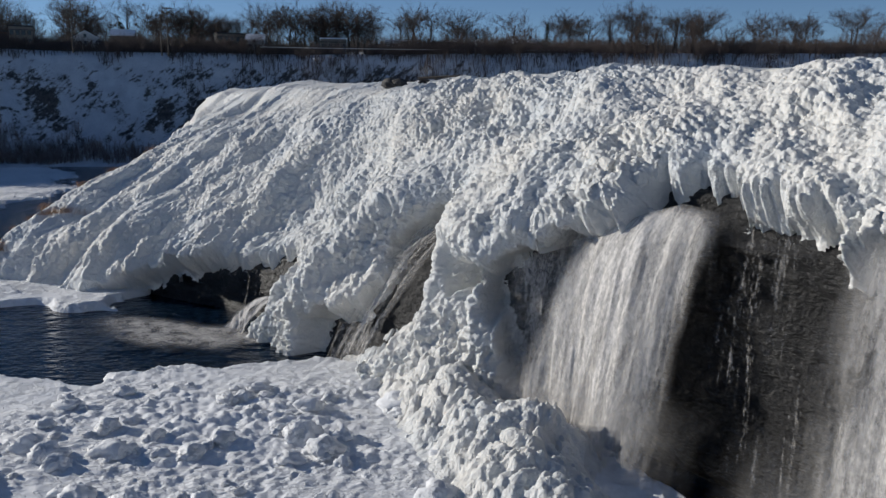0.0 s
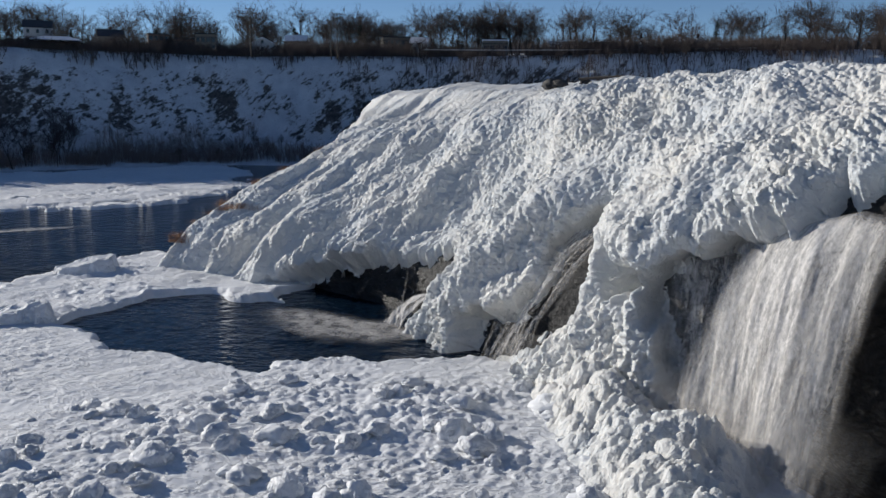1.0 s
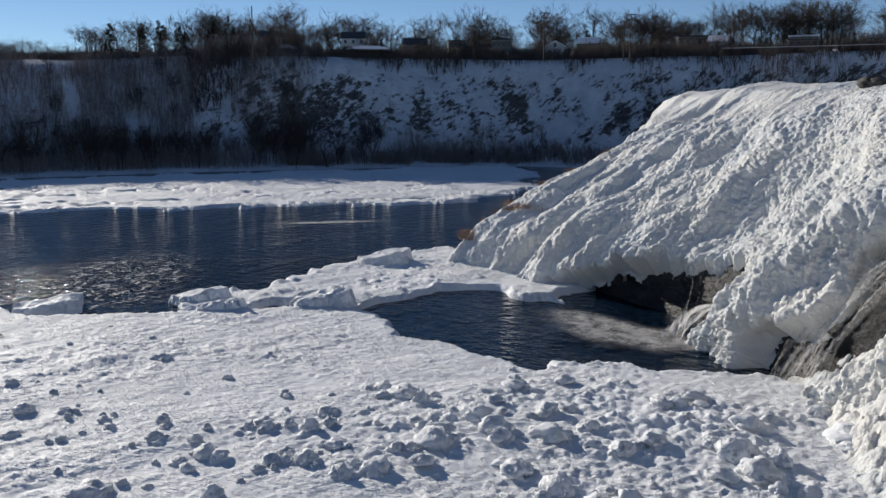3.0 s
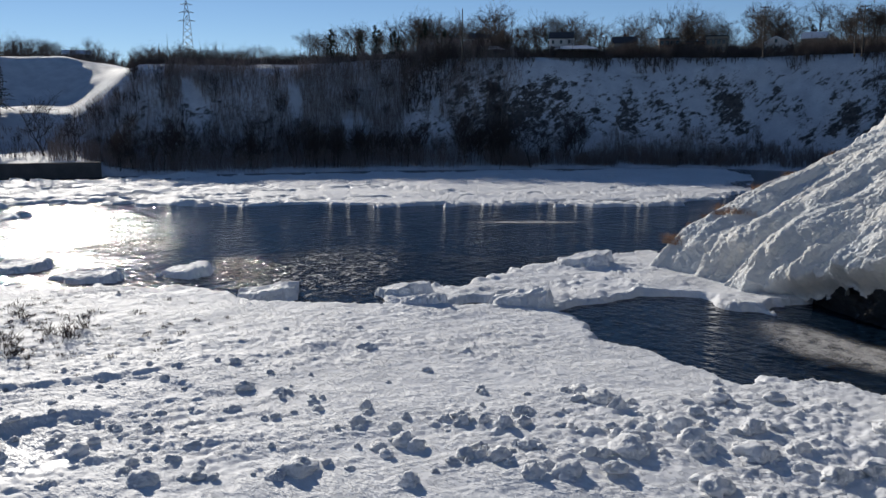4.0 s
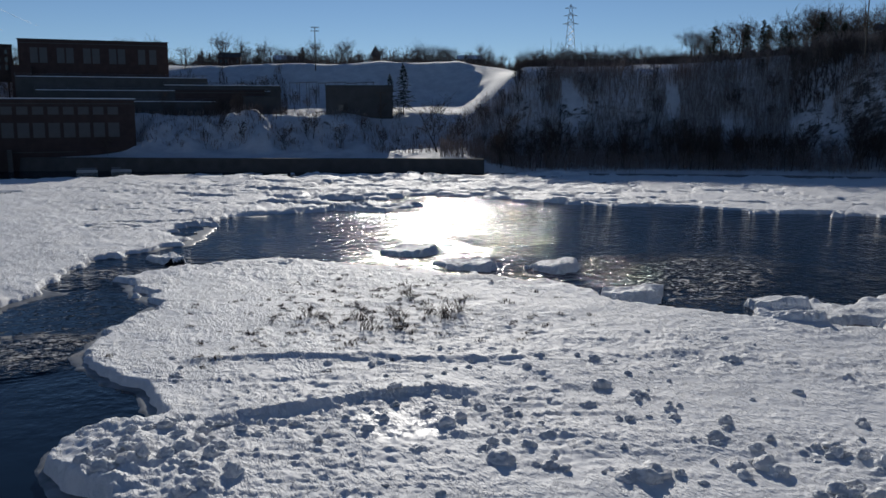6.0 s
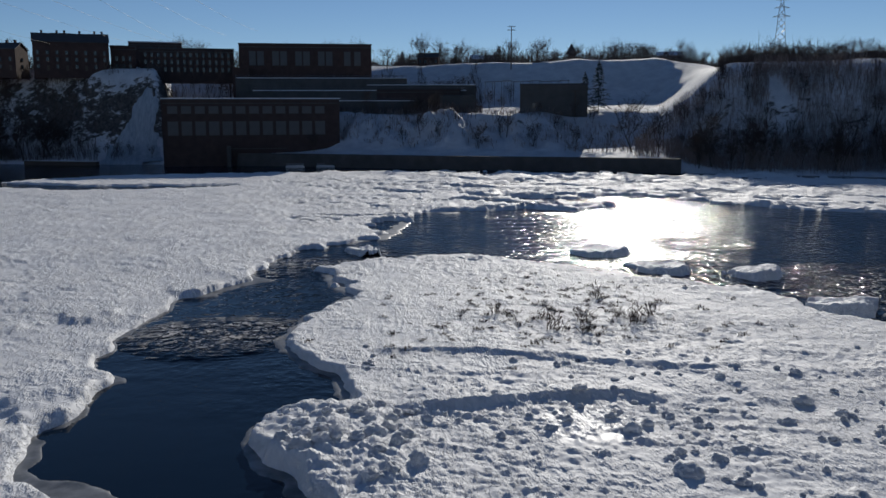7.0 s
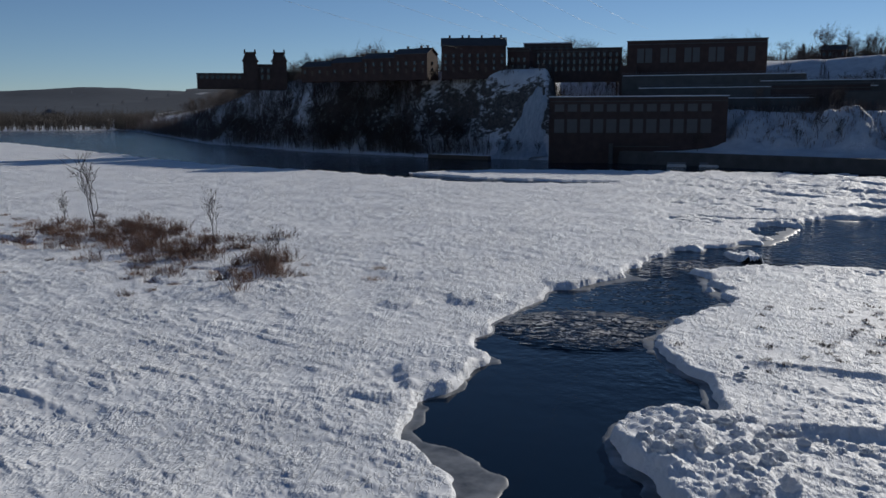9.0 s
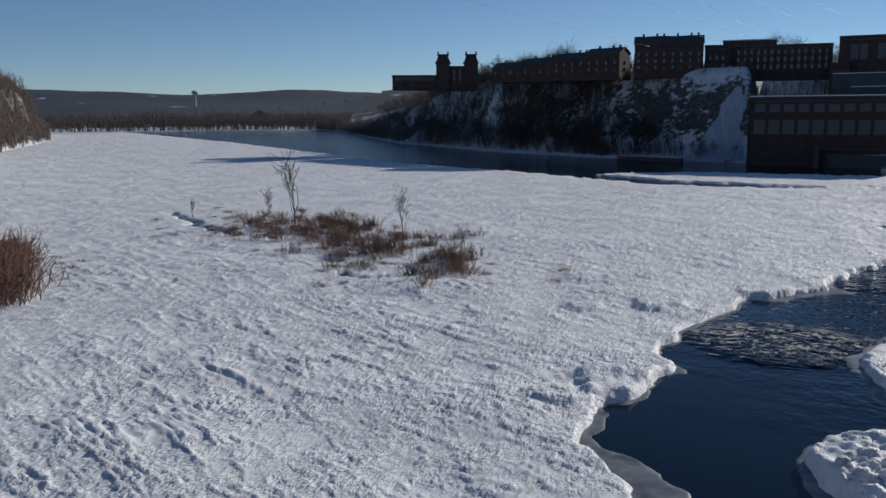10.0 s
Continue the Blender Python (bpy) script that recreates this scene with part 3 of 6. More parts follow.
FACE = [(71, 9.7), (72.4, 10.9), (74.5, 11.6), (77, 13.3), (80, 13.9), (80.8, 16.2), (83, 17.2), (85, 16.4), (88, 15.7), (92, 15.2), (93, 13.6), (94, 14.6), (99, 14.6), (113, 14.5), (113, -1), (74.5, -1), (73.2, 1), (72.6, 4), (71.2, 7)]


def opening(S, Z):
    """Signed distance to the openings, positive within."""
    ws = S + (fbm(S * 0.8, Z * 0.5, 3.0, 4, 0.6) - 0.5) * 1.6
    wz = Z + (fbm(S * 1.3, Z * 0.3, 23.0, 4, 0.6) - 0.5) * 2.2
    out = np.full(S.shape, -99.0)
    for shape in (CAVE, STREAM, NOTCH, FACE):
        out = np.maximum(out, inside(ws, wz, shape))
    return out


s_line = np.concatenate([np.arange(-42, -12, 0.5), np.arange(-12, 20, 0.15), np.arange(20, 98, 0.105), np.arange(98, 113, 1.0)])
v_line = np.concatenate([np.linspace(-0.35, -0.02, 12), np.linspace(0.0, 1.0, 350)])
S, V = np.meshgrid(s_line, v_line)
N, Zf = falls_base(S, V)
# the far end is rounded off
cap = np.sqrt(1 - np.clip((-26 - S) / 14, 0, 1) ** 2)
Zf = -0.6 + (Zf + 0.6) * cap
mid = smooth(0.03, 0.25, V) * (1 - smooth(0.93, 1.0, V))
# buttresses and hollows
rib = 2.3 * np.exp(-(((S - 46 - 0.62 * Zf) / 2.6) ** 2)) * smooth(-1, 6, Zf) * (1 - smooth(13, 18, Zf))
rib = rib + 0.5 * np.exp(-(((S - 66.5 + 0.1 * Zf) / 3.4) ** 2)) * (1 - smooth(8, 14, Zf)) - 1.8 * np.exp(-(((S - 58 - 0.2 * Zf) / 3.5) ** 2)) * smooth(2, 8, Zf) * (1 - smooth(12, 17, Zf))
rib = rib - 2.6 * np.exp(-(((S - 33 - 0.55 * Zf) / 5.0) ** 2)) * smooth(4, 9, Zf) * (1 - smooth(14, 20, Zf))
swell = (fbm(S * 0.13, V * 2.2 + S * 0.03, 1.0, 3) - 0.5) * 4.5 + (fbm(S * 0.3 + V * 2, V * 1.2, 4.0, 2) - 0.5) * 1.8 * (1 - smooth(20, 40, S))
pre = opening(S, Zf)
N = N + (rib + swell * (1 - 0.8 * smooth(-4, 0, pre))) * mid
Zf = Zf + 0.8 * np.exp(-(((S - 9) / 6) ** 2)) * smooth(-0.1, 0.02, V) * (1 - smooth(0.05, 0.2, V))
X, Y, Z = falls_xyz(S, N, Zf)
NM = normals(X, Y, Z)
lumpy = smooth(28, 50, S + (fbm(S * 0.1, V * 4, 3.0, 2) - 0.5) * 18)
wx, wy = X + 1.6 * fbm(X * 0.5, Z * 0.5, Y * 0.5, 2), Y + 1.6 * fbm(Y * 0.5, X * 0.5, Z * 0.4 + 7, 2)
wz = Z * (0.85 - 0.2 * smooth(0.28, 0.5, V)) + 0.8 * fbm(X * 0.4, Y * 0.4, Z * 0.4 + 3, 2)
caul = knobs(wx * 0.36, wy * 0.36, wz * 0.36)
caul2 = knobs(wx * 1.35, wy * 1.35, wz * 1.2)
caul3 = knobs(wx * 3.0, wy * 3.0, wz * 2.4)
caul4 = knobs(X * 4.4, Y * 4.4, Z * 3.6)
flute = fbm(S * 0.34 + 1.6 * fbm(S * 0.2, V * 6, 2.0, 3), V * 5.5, 9.0, 4, 0.48) - 0.5
columns = np.maximum(fbm(S * 0.75 + 0.8 * fbm(S * 0.4, V * 8, 6.0, 2), V * 6.0, 29.0, 3, 0.55) - 0.5, -0.06) * smooth(0.1, 0.3, V)
hang = fbm(S * 1.6, V * 3.0, 19.0, 3) - 0.5
upper = 1 - smooth(0.12, 0.34, V)
amp = 0.5 + 0.8 * smooth(0.3, 0.7, fbm(S * 0.14, V * 5, 12.0, 3))
forms = fbm(S * 0.24 - V * 3, V * 6, 41.0, 4, 0.55) - 0.5
disp = lumpy * 2.4 * forms + lumpy * amp * (0.6 * caul + 0.45 * caul2 + 0.42 * caul3 + 0.3 * caul4 + 0.6 * hang * smooth(0.3, 0.5, V)) * (1 - 0.35 * upper) + (1 - lumpy) * (2.6 * flute + 1.3 * columns + 0.14 * caul2 + 0.2 * caul3 + 0.1 * caul4) * (1 - 0.6 * upper) + 0.6 * flute
disp = disp * smooth(-0.12, 0.1, V)
hole = pre
disp = disp + 0.55 * np.exp(-(((hole + 1.4) / 1.1) ** 2)) - 2.6 * smooth(-0.75, 0.25, hole)
X, Y, Z = X + NM[..., 0] * disp, Y + NM[..., 1] * disp, Z + NM[..., 2] * disp
FALLS_N, FALLS_AT = N, (X, Y, Z)
falls = tagged(new("frozen_waterfall"), "frozen waterfall of white lumpy ice over rock ledges", "waterfall")
falls.location = (-10, 75, 0)
keep = corners(hole < 0.45)
bands = (("ice_apron", S < 30, "smooth fluted snowy ice"), ("ice_buttress", (S >= 30) & (S < 68), "knobbly frozen spray"), ("ice_brow", S >= 68, "creamy hanging ice lumps and icicles"))
for name, part_mask, words in bands:
    piece = sheet(name, X - falls.location[0], Y - falls.location[1], Z, keep & part_mask[:-1, :-1], ICE)
    piece.parent = falls
    piece["label"] = words

# bare rock behind the ice
s2, v2 = np.meshgrid(np.arange(18, 113, 0.3), np.linspace(0.35, 1.0, 90))
n2, z2 = falls_base(s2, v2)
n2 = n2 - 2.3 - 3.0 * smooth(0.5, -3.5, opening(s2, z2))
steep = (1 - smooth(44, 50, s2)) * (1 - smooth(6, 9, z2))
n2 = n2 - steep * np.maximum(n2 - np.interp(s2, FOOT_S, FOOT_N) * 0.82, 0)
led = fbm(s2 * 0.25, z2 * 0.9, 2.0, 5, 0.6) - 0.5
n2 = n2 + 1.6 * led + 0.5 * np.round(led * 6) / 6
x2, y2, z2 = falls_xyz(s2, n2, z2)
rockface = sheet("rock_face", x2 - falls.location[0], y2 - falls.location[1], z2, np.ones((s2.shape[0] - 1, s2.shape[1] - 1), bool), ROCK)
rockface.parent = falls
rockface["label"] = "wet shale behind the ice, coloured darker for the overhang's shade"


def flow_of(nt, scale):
    """Coordinates that run across and down a sheet of water."""
    at = nt.nodes.new("ShaderNodeAttribute")
    at.attribute_name = "flow"
    mp = nt.nodes.new("ShaderNodeMapping")
    mp.inputs["Scale"].default_value = scale
    nt.links.new(at.outputs["Vector"], mp.inputs["Vector"])
    return mp.outputs["Vector"]


def spray_material(name, low, high, zscale, across=2.2, tone=0.86, most=0.97):
    """Falling water or froth: white clots and streaks with gaps."""
    m, nt, b = material(name)
    n = noise_of(nt, flow_of(nt, (across, across, zscale)), 1.0, 6, 0.62)
    n2 = noise_of(nt, flow_of(nt, (0.45, 0.45, 0.12)), 1.0, 3)
    n3 = noise_of(nt, coords(nt, (4.5, 4.5, 2.4)), 1.0, 6, 0.75)
    a = math_of(nt, "ADD", math_of(nt, "MULTIPLY", n, 0.42), math_of(nt, "ADD", math_of(nt, "MULTIPLY", n2, 0.25), math_of(nt, "MULTIPLY", n3, 0.38)))
    fade = nt.nodes.new("ShaderNodeAttribute")
    fade.attribute_name = "fade"
    nt.links.new(math_of(nt, "MULTIPLY", ramp(nt, a, [(low, grey(0)), (high, grey(most))]), fade.outputs["Fac"]), b.inputs["Alpha"])
    nt.links.new(ramp(nt, n3, [(0.3, (tone * 0.74, tone * 0.72, tone * 0.7)), (0.7, (tone, tone * 0.96, tone * 0.91))]), b.inputs["Base Color"])
    b.inputs["Roughness"].default_value = 0.75
    bump(nt, b, a, 0.6, 0.5)
    return m


CURTAIN = spray_material("falling_water", 0.37, 0.6, 0.16, 1.6)
VEIL = spray_material("thin_falling_water", 0.46, 0.72, 0.12)
THREAD = spray_material("water_threads", 0.56, 0.76, 0.14, 3.0)
FOAM = spray_material("foam", 0.41, 0.62, 1.0, 0.7, 0.7)
SLUSH = spray_material("slush", 0.545, 0.59, 1.0, 1.5, 0.7)
MIST = spray_material("mist", 0.3, 0.75, 0.5, 0.4, 0.85, 0.45)


def curtain(name, top0, top1, foot0, foot1, zt, throw, mat, label, back=0.0, foot_z=-0.4, seed=0.0, curve=None, hug=False):
    """Water that leaves a lip and falls, thrown a little outwards."""
    u, w = np.meshgrid(np.linspace(0, 1, 120), np.linspace(0, 1, 70))
    s = (top0 + (top1 - top0) * u) * (1 - w**0.8) + (foot0 + (foot1 - foot0) * u) * w**0.8
    zl = np.interp(top0 + (top1 - top0) * u, *curve) if curve else zt
    z = zl + (foot_z - zl) * w**1.15
    if hug:
        grid = np.linspace(0, 1, 60)
        gn, gz = falls_base(np.full(60, (foot0 + top1) / 2), grid)
        n = np.minimum(np.interp(-z, -gz, gn) - back, np.interp(s, FOOT_S, FOOT_N) * 0.86 if top1 < 50 else 99)
    else:
        n = np.interp(s, FOOT_S, FOOT_N) * 0.93 - back
    n = n + throw * np.sqrt(w) + (fbm(s * 0.8, w * 1.2, seed, 4) - 0.5) * 1.5 * (0.35 + w)
    x, y, z = falls_xyz(s, n, z)
    ob = sheet(name, x - falls.location[0], y - falls.location[1], z, np.ones((69, 119), bool), mat)
    thin = np.sin(np.pi * u) ** 1.3 * np.sin(np.pi * w) ** 1.3 if mat is MIST else smooth(0, 0.22, u + 0.12 * (fbm(u * 5, w * 4, seed + 3, 3) - 0.5)) * smooth(1, 0.8, u + 0.12 * (fbm(u * 5, w * 4, seed + 7, 3) - 0.5)) * smooth(-0.02, 0.09, w) * (1 - 0.5 * smooth(0.75, 1.0, w)) * (0.6 + 0.4 * fbm(u * 6, w * 3, seed, 3))
    flow = np.stack([(foot0 + (foot1 - foot0) * u) * 1.0, np.full(u.shape, seed), (zt + 1) * w**1.05 + 0.6 * fbm(u * 9, w * 2, seed, 2)], -1)
    ob.data.attributes.new("flow", "FLOAT_VECTOR", "POINT").data.foreach_set("vector", flow.astype(np.float32).ravel())
    ob.data.attributes.new("fade", "FLOAT", "POINT").data.foreach_set("value", np.clip(thin * 1.25, 0, 1).ravel().astype(np.float32))
    ob.parent = falls
    ob["label"] = label


LIP = ((68, 71, 74, 77, 80, 81, 83, 85, 86.5, 88, 92, 93, 94, 113), (9.5, 10.4, 12, 13.8, 14.2, 14.6, 15.2, 15, 14.4, 15.9, 15.4, 14.2, 15, 15))
curtain("falling_water", 77.4, 86.4, 72.8, 84.0, 14, 2.6, CURTAIN, "white curtain of falling water", 1.5, curve=LIP)
curtain("falling_water", 78.0, 85.6, 72.0, 82.4, 14, 3.4, CURTAIN, "white curtain of falling water", 1.5, seed=5.0, curve=LIP)
curtain("falling_water", 76.8, 85.0, 71.8, 82, 14, 1.9, VEIL, "white curtain of falling water", 1.5, seed=9.0, curve=LIP)
curtain("falling_water", 93.2, 112, 91.3, 112, 15, 1.4, CURTAIN, "white curtain of falling water", 0.3, seed=2.0, curve=LIP)
curtain("falling_water", 93.4, 112, 91.8, 112, 15, 2.1, VEIL, "white curtain of falling water", 0.3, seed=7.0, curve=LIP)
curtain("water_veil", 71.5, 78.2, 70.8, 75.0, 11, 0.9, VEIL, "thin veil of water over dark rock", 1.3, seed=8.0, curve=LIP)
curtain("water_veil", 70.8, 77.6, 71.6, 75.5, 11, 0.5, VEIL, "thin veil of water over dark rock", 1.2, curve=LIP)
curtain("water_veil", 84.6, 93.6, 84.2, 92, 15, 0.5, THREAD, "threads of water on dark rock", 1.6, curve=LIP)
curtain("water_veil", 57.6, 62.4, 51.8, 58.5, 11, 0.5, VEIL, "thin veil of water over dark rock", 1.3, seed=3.0, curve=((57, 63), (11.4, 11.4)), hug=True)
curtain("water_veil", 24, 43.5, 23, 41, 5, 0.4, THREAD, "threads of water on dark rock", 1.4, seed=4.0, curve=((22, 30, 41, 44), (2, 4.2, 6.4, 5.5)), hug=True)
curtain("water_spout", 43.2, 44.8, 37.5, 42.5, 3.6, 2.4, CURTAIN, "spray shooting out beside the cave", 0.4, seed=6.0)

curtain("mist", 71, 88, 70.5, 88, 5.5, 3.4, MIST, "drifting mist at the foot of the falls", 0.0, seed=11.0)
curtain("mist", 72, 86, 71, 86, 3.5, 4.6, MIST, "drifting mist at the foot of the falls", 0.0, seed=14.0)
curtain("mist", 89, 112, 88, 112, 5.5, 3.0, MIST, "drifting mist at the foot of the falls", 0.0, seed=16.0)


def foam(name, cx, cy, w, d, turn, mat, label):
    """Froth floating on the water."""
    u, v = np.meshgrid(np.linspace(-1, 1, 60), np.linspace(-1, 1, 40))
    ob = sheet(name, u * w / 2, v * d / 2, 0.05 + 0.08 * fbm(u * 4, v * 4, 2.0, 3), np.ones((39, 59), bool), mat)
    ob.data.attributes.new("fade", "FLOAT", "POINT").data.foreach_set("value", (smooth(1.0, 0.35, np.hypot(u, v) + 0.5 * (fbm(u * 2 + cx, v * 2, 1.0, 3) - 0.5))).ravel().astype(np.float32))
    flow = np.stack([u * w / 2 + cx, v * d / 2 + cy, np.zeros(u.shape)], -1)
    ob.data.attributes.new("flow", "FLOAT_VECTOR", "POINT").data.foreach_set("vector", flow.astype(np.float32).ravel())
    ob.matrix_basis = pose(cx, cy, 0, 0, 0, turn)
    return tagged(ob, label, "foam", kind="stuff")


foam("foam", -25, 74.5, 22, 9, -35, FOAM, "white froth on the plunge pool")
foam("foam", -19.5, 74, 10, 6, -35, FOAM, "white froth on the plunge pool")
foam("slush", -78, -8.5, 22, 16, 95, SLUSH, "slush and ripples on the dark channel")
foam("slush", -84, 68, 46, 22, 128, SLUSH, "slush and ripples on open water")
foam("slush", -112, 4, 26, 10, 60, SLUSH, "slush and ripples at the mouth of the channel")
foam("froth", -95, 124, 24, 5, 43, FOAM, "strip of froth on open water")

# heaps of frozen spray at the foot
X, Y = np.meshgrid(np.arange(-12, 14, 0.13), np.arange(34, 68, 0.13))
d1, along = line_distance(X, Y, [(-2.4, 65), (-0.4, 57), (1.2, 50), (3.2, 44.5), (5.2, 38)])
hgt = np.interp(along, (0, 10, 17, 24, 34), (3.6, 3.8, 2.8, 2.4, 2.0)) * np.exp(-((d1 / 3.0) ** 2)) + 2.3 * np.exp(-(((X - 6.2) / 2.2) ** 2 + ((Y - 45.5) / 1.8) ** 2))
wx, wy = X + 1.2 * fbm(X * 0.6, Y * 0.6, 2.0, 2), Y + 1.2 * fbm(Y * 0.6, X * 0.6, 5.0, 2)
Z = hgt + smooth(0.3, 1.2, hgt) * (1.0 * knobs(wx * 0.6, wy * 0.6, hgt * 0.4) + 0.7 * knobs(wx * 1.5, wy * 1.5, hgt * 0.8) + 0.4 * knobs(wx * 3.0, wy * 3.0, hgt * 1.4)) + 0.3
tagged(sheet("ice_mound", X, Y, Z, corners(hgt > 0.12), ICE), "heap of knobbly frozen spray at the foot of the falls", "ice mound")
# ---- plants ----
BARK = plain("grey_bark", (0.055, 0.046, 0.04), 0.9, 0.4, 3.0)
TWIG = plain("bare_twigs", (0.075, 0.056, 0.048), 0.9, 0.35, 2.0)
RED_TWIG = plain("russet_stems", (0.16, 0.09, 0.065), 0.9, 0.4, 3.0)
STRAW = plain("dry_grass", (0.27, 0.15, 0.08), 0.9, 0.4, 4.0)
NEEDLE = plain("dark_needles", (0.018, 0.03, 0.016), 0.85, 0.5, 3.0)


class Tubes:
    """Thin tapering tubes, gathered into one mesh."""

    def __init__(self):
        self.v, self.f = [], []

    def tube(self, pts, radii, sides=3):
        base = len(self.v)
        for i, (p, r) in enumerate(zip(pts, radii)):
            d = (pts[min(i + 1, len(pts) - 1)] - pts[max(i - 1, 0)]).normalized()
            a = d.orthogonal().normalized()
            b = d.cross(a)
            for k in range(sides):
                t = 2 * math.pi * k / sides
                self.v.append(p + a * (math.cos(t) * r) + b * (math.sin(t) * r))
        for i in range(len(pts) - 1):
            for k in range(sides):
                self.f.append((base + i * sides + k, base + i * sides + (k + 1) % sides, base + (i + 1) * sides + (k + 1) % sides, base + (i + 1) * sides + k))

    def leaf(self, p, d, up, size):
        base = len(self.v)
        side = d.cross(up).normalized() * size * 0.35
        self.v += [p, p + d * size * 0.5 + side, p + d * size, p + d * size * 0.5 - side]
        self.f.append((base, base + 1, base + 2, base + 3))

    def mesh(self, name, mat):
        me = bpy.data.meshes.new(name)
        me.from_pydata([tuple(p) for p in self.v], [], self.f)
        me.polygons.foreach_set("use_smooth", np.ones(len(me.polygons), bool))
        me.materials.append(mat)
        return me


def bend(rng, start, direction, length, steps, wander, lift=0.0):
    pts, d = [start.copy()], direction.normalized()
    for _ in range(steps):
        d = (d + Vector((rng.gauss(0, wander), rng.gauss(0, wander), rng.gauss(0, wander) + lift))).normalized()
        pts.append(pts[-1] + d * (length / steps))
    return pts


def bare_tree(seed, height, spread, limbs, twigs, trunk_r, first=0.3, name="bare_tree"):
    """A leafless tree: trunk, limbs that reach out to a domed crown, fine twigs."""
    rng = random.Random(seed)
    trunk, crown = Tubes(), Tubes()
    spine = bend(rng, Vector((0, 0, -0.6)), Vector((rng.gauss(0, 0.06), rng.gauss(0, 0.06), 1)), height * 0.8, 9, 0.07, 0.03)
    trunk.tube(spine, [trunk_r * (1 - 0.93 * i / 9) for i in range(10)], 6)
    for i in range(limbs):
        f = first + (0.95 - first) * (i + rng.random() * 0.6) / limbs
        k = min(8, int(f * 9))
        p = spine[k].lerp(spine[k + 1], f * 9 - k)
        a = i * 2.4 + rng.random()
        rise = rng.uniform(0.15, 1.0) ** 0.7
        dome = math.sqrt(max(0.05, 1 - (2 * rise - 0.85) ** 2 / 1.4))
        end = Vector((math.cos(a) * spread * dome * rng.uniform(0.6, 1.05), math.sin(a) * spread * dome * rng.uniform(0.6, 1.05), height * (first + (1 - first) * max(rise, f * 0.9))))
        ln = (end - p).length
        limb = [p]
        for j in range(1, 6):
            q = p.lerp(end, j / 5)
            q.z += ln * 0.12 * math.sin(math.pi * j / 5) * rng.uniform(-0.6, 0.6)
            limb.append(q + Vector((rng.gauss(0, 0.05), rng.gauss(0, 0.05), rng.gauss(0, 0.03))) * ln)
        r0 = trunk_r * (1 - 0.8 * f) * 0.5
        crown.tube(limb, [r0 * (1 - 0.8 * j / 5) + 0.012 for j in range(6)], 3)
        for j in range(twigs):
            g = rng.uniform(0.3, 1.0)
            m = min(4, int(g * 5))
            q = limb[m].lerp(limb[m + 1], g * 5 - m)
            d = (limb[m + 1] - limb[m]).normalized() + Vector((rng.gauss(0, 0.6), rng.gauss(0, 0.6), rng.gauss(0.3, 0.5)))
            sub = bend(rng, q, d, (0.25 * ln + 0.12 * spread) * rng.uniform(0.7, 1.3), 2, 0.2, 0.1)
            crown.tube(sub, [0.034, 0.026, 0.018], 3)
            for _ in range(4):
                e = rng.uniform(0.3, 1.9)
                m2 = int(e)
                o = sub[m2].lerp(sub[m2 + 1], e - m2)
                d2 = (sub[m2 + 1] - sub[m2]).normalized() + Vector((rng.gauss(0, 0.8), rng.gauss(0, 0.8), rng.gauss(0.2, 0.6)))
                crown.tube([o, o + d2.normalized() * (0.12 * ln + 0.1 * spread) * rng.uniform(0.6, 1.4)], [0.02, 0.012], 3)
    root = new(name)
    for n, t, mat in (("trunk", trunk, BARK), ("crown", crown, TWIG)):
        ob = new(n, t.mesh(n, mat))
        ob.parent = root
    return root


def conifer(seed, height, width):
    """An evergreen with drooping tiers of needles."""
    rng = random.Random(seed)
    trunk, crown = Tubes(), Tubes()
    trunk.tube([Vector((0, 0, -0.5)), Vector((0.1, 0, height * 0.5)), Vector((0, 0, height))], [0.22, 0.14, 0.03], 6)
    for i in range(int(height * 7)):
        f = rng.uniform(0.12, 1.0)
        a = rng.uniform(0, 6.283)
        ln = width * (1.03 - f) * rng.uniform(0.55, 1.15) + 0.25
        br = bend(rng, Vector((0, 0, f * height)), Vector((math.cos(a), math.sin(a), -0.12)), ln, 3, 0.12)
        crown.tube(br, [0.04, 0.03, 0.02, 0.01], 3)
        for _ in range(int(6 + ln * 6)):
            g = rng.uniform(0.1, 1)
            k = min(2, int(g * 3))
            p = br[k].lerp(br[k + 1], g * 3 - k)
            d = (br[k + 1] - br[k]).normalized() + Vector((rng.gauss(0, 0.7), rng.gauss(0, 0.7), rng.gauss(-0.1, 0.35)))
            crown.leaf(p, d.normalized(), Vector((rng.gauss(0, 0.4), rng.gauss(0, 0.4), 1)), rng.uniform(0.35, 0.75))
    root = new("conifer")
    for n, t, mat in (("trunk", trunk, BARK), ("needles", crown, NEEDLE)):
        ob = new(n, t.mesh(n, mat))
        ob.parent = root
    return root


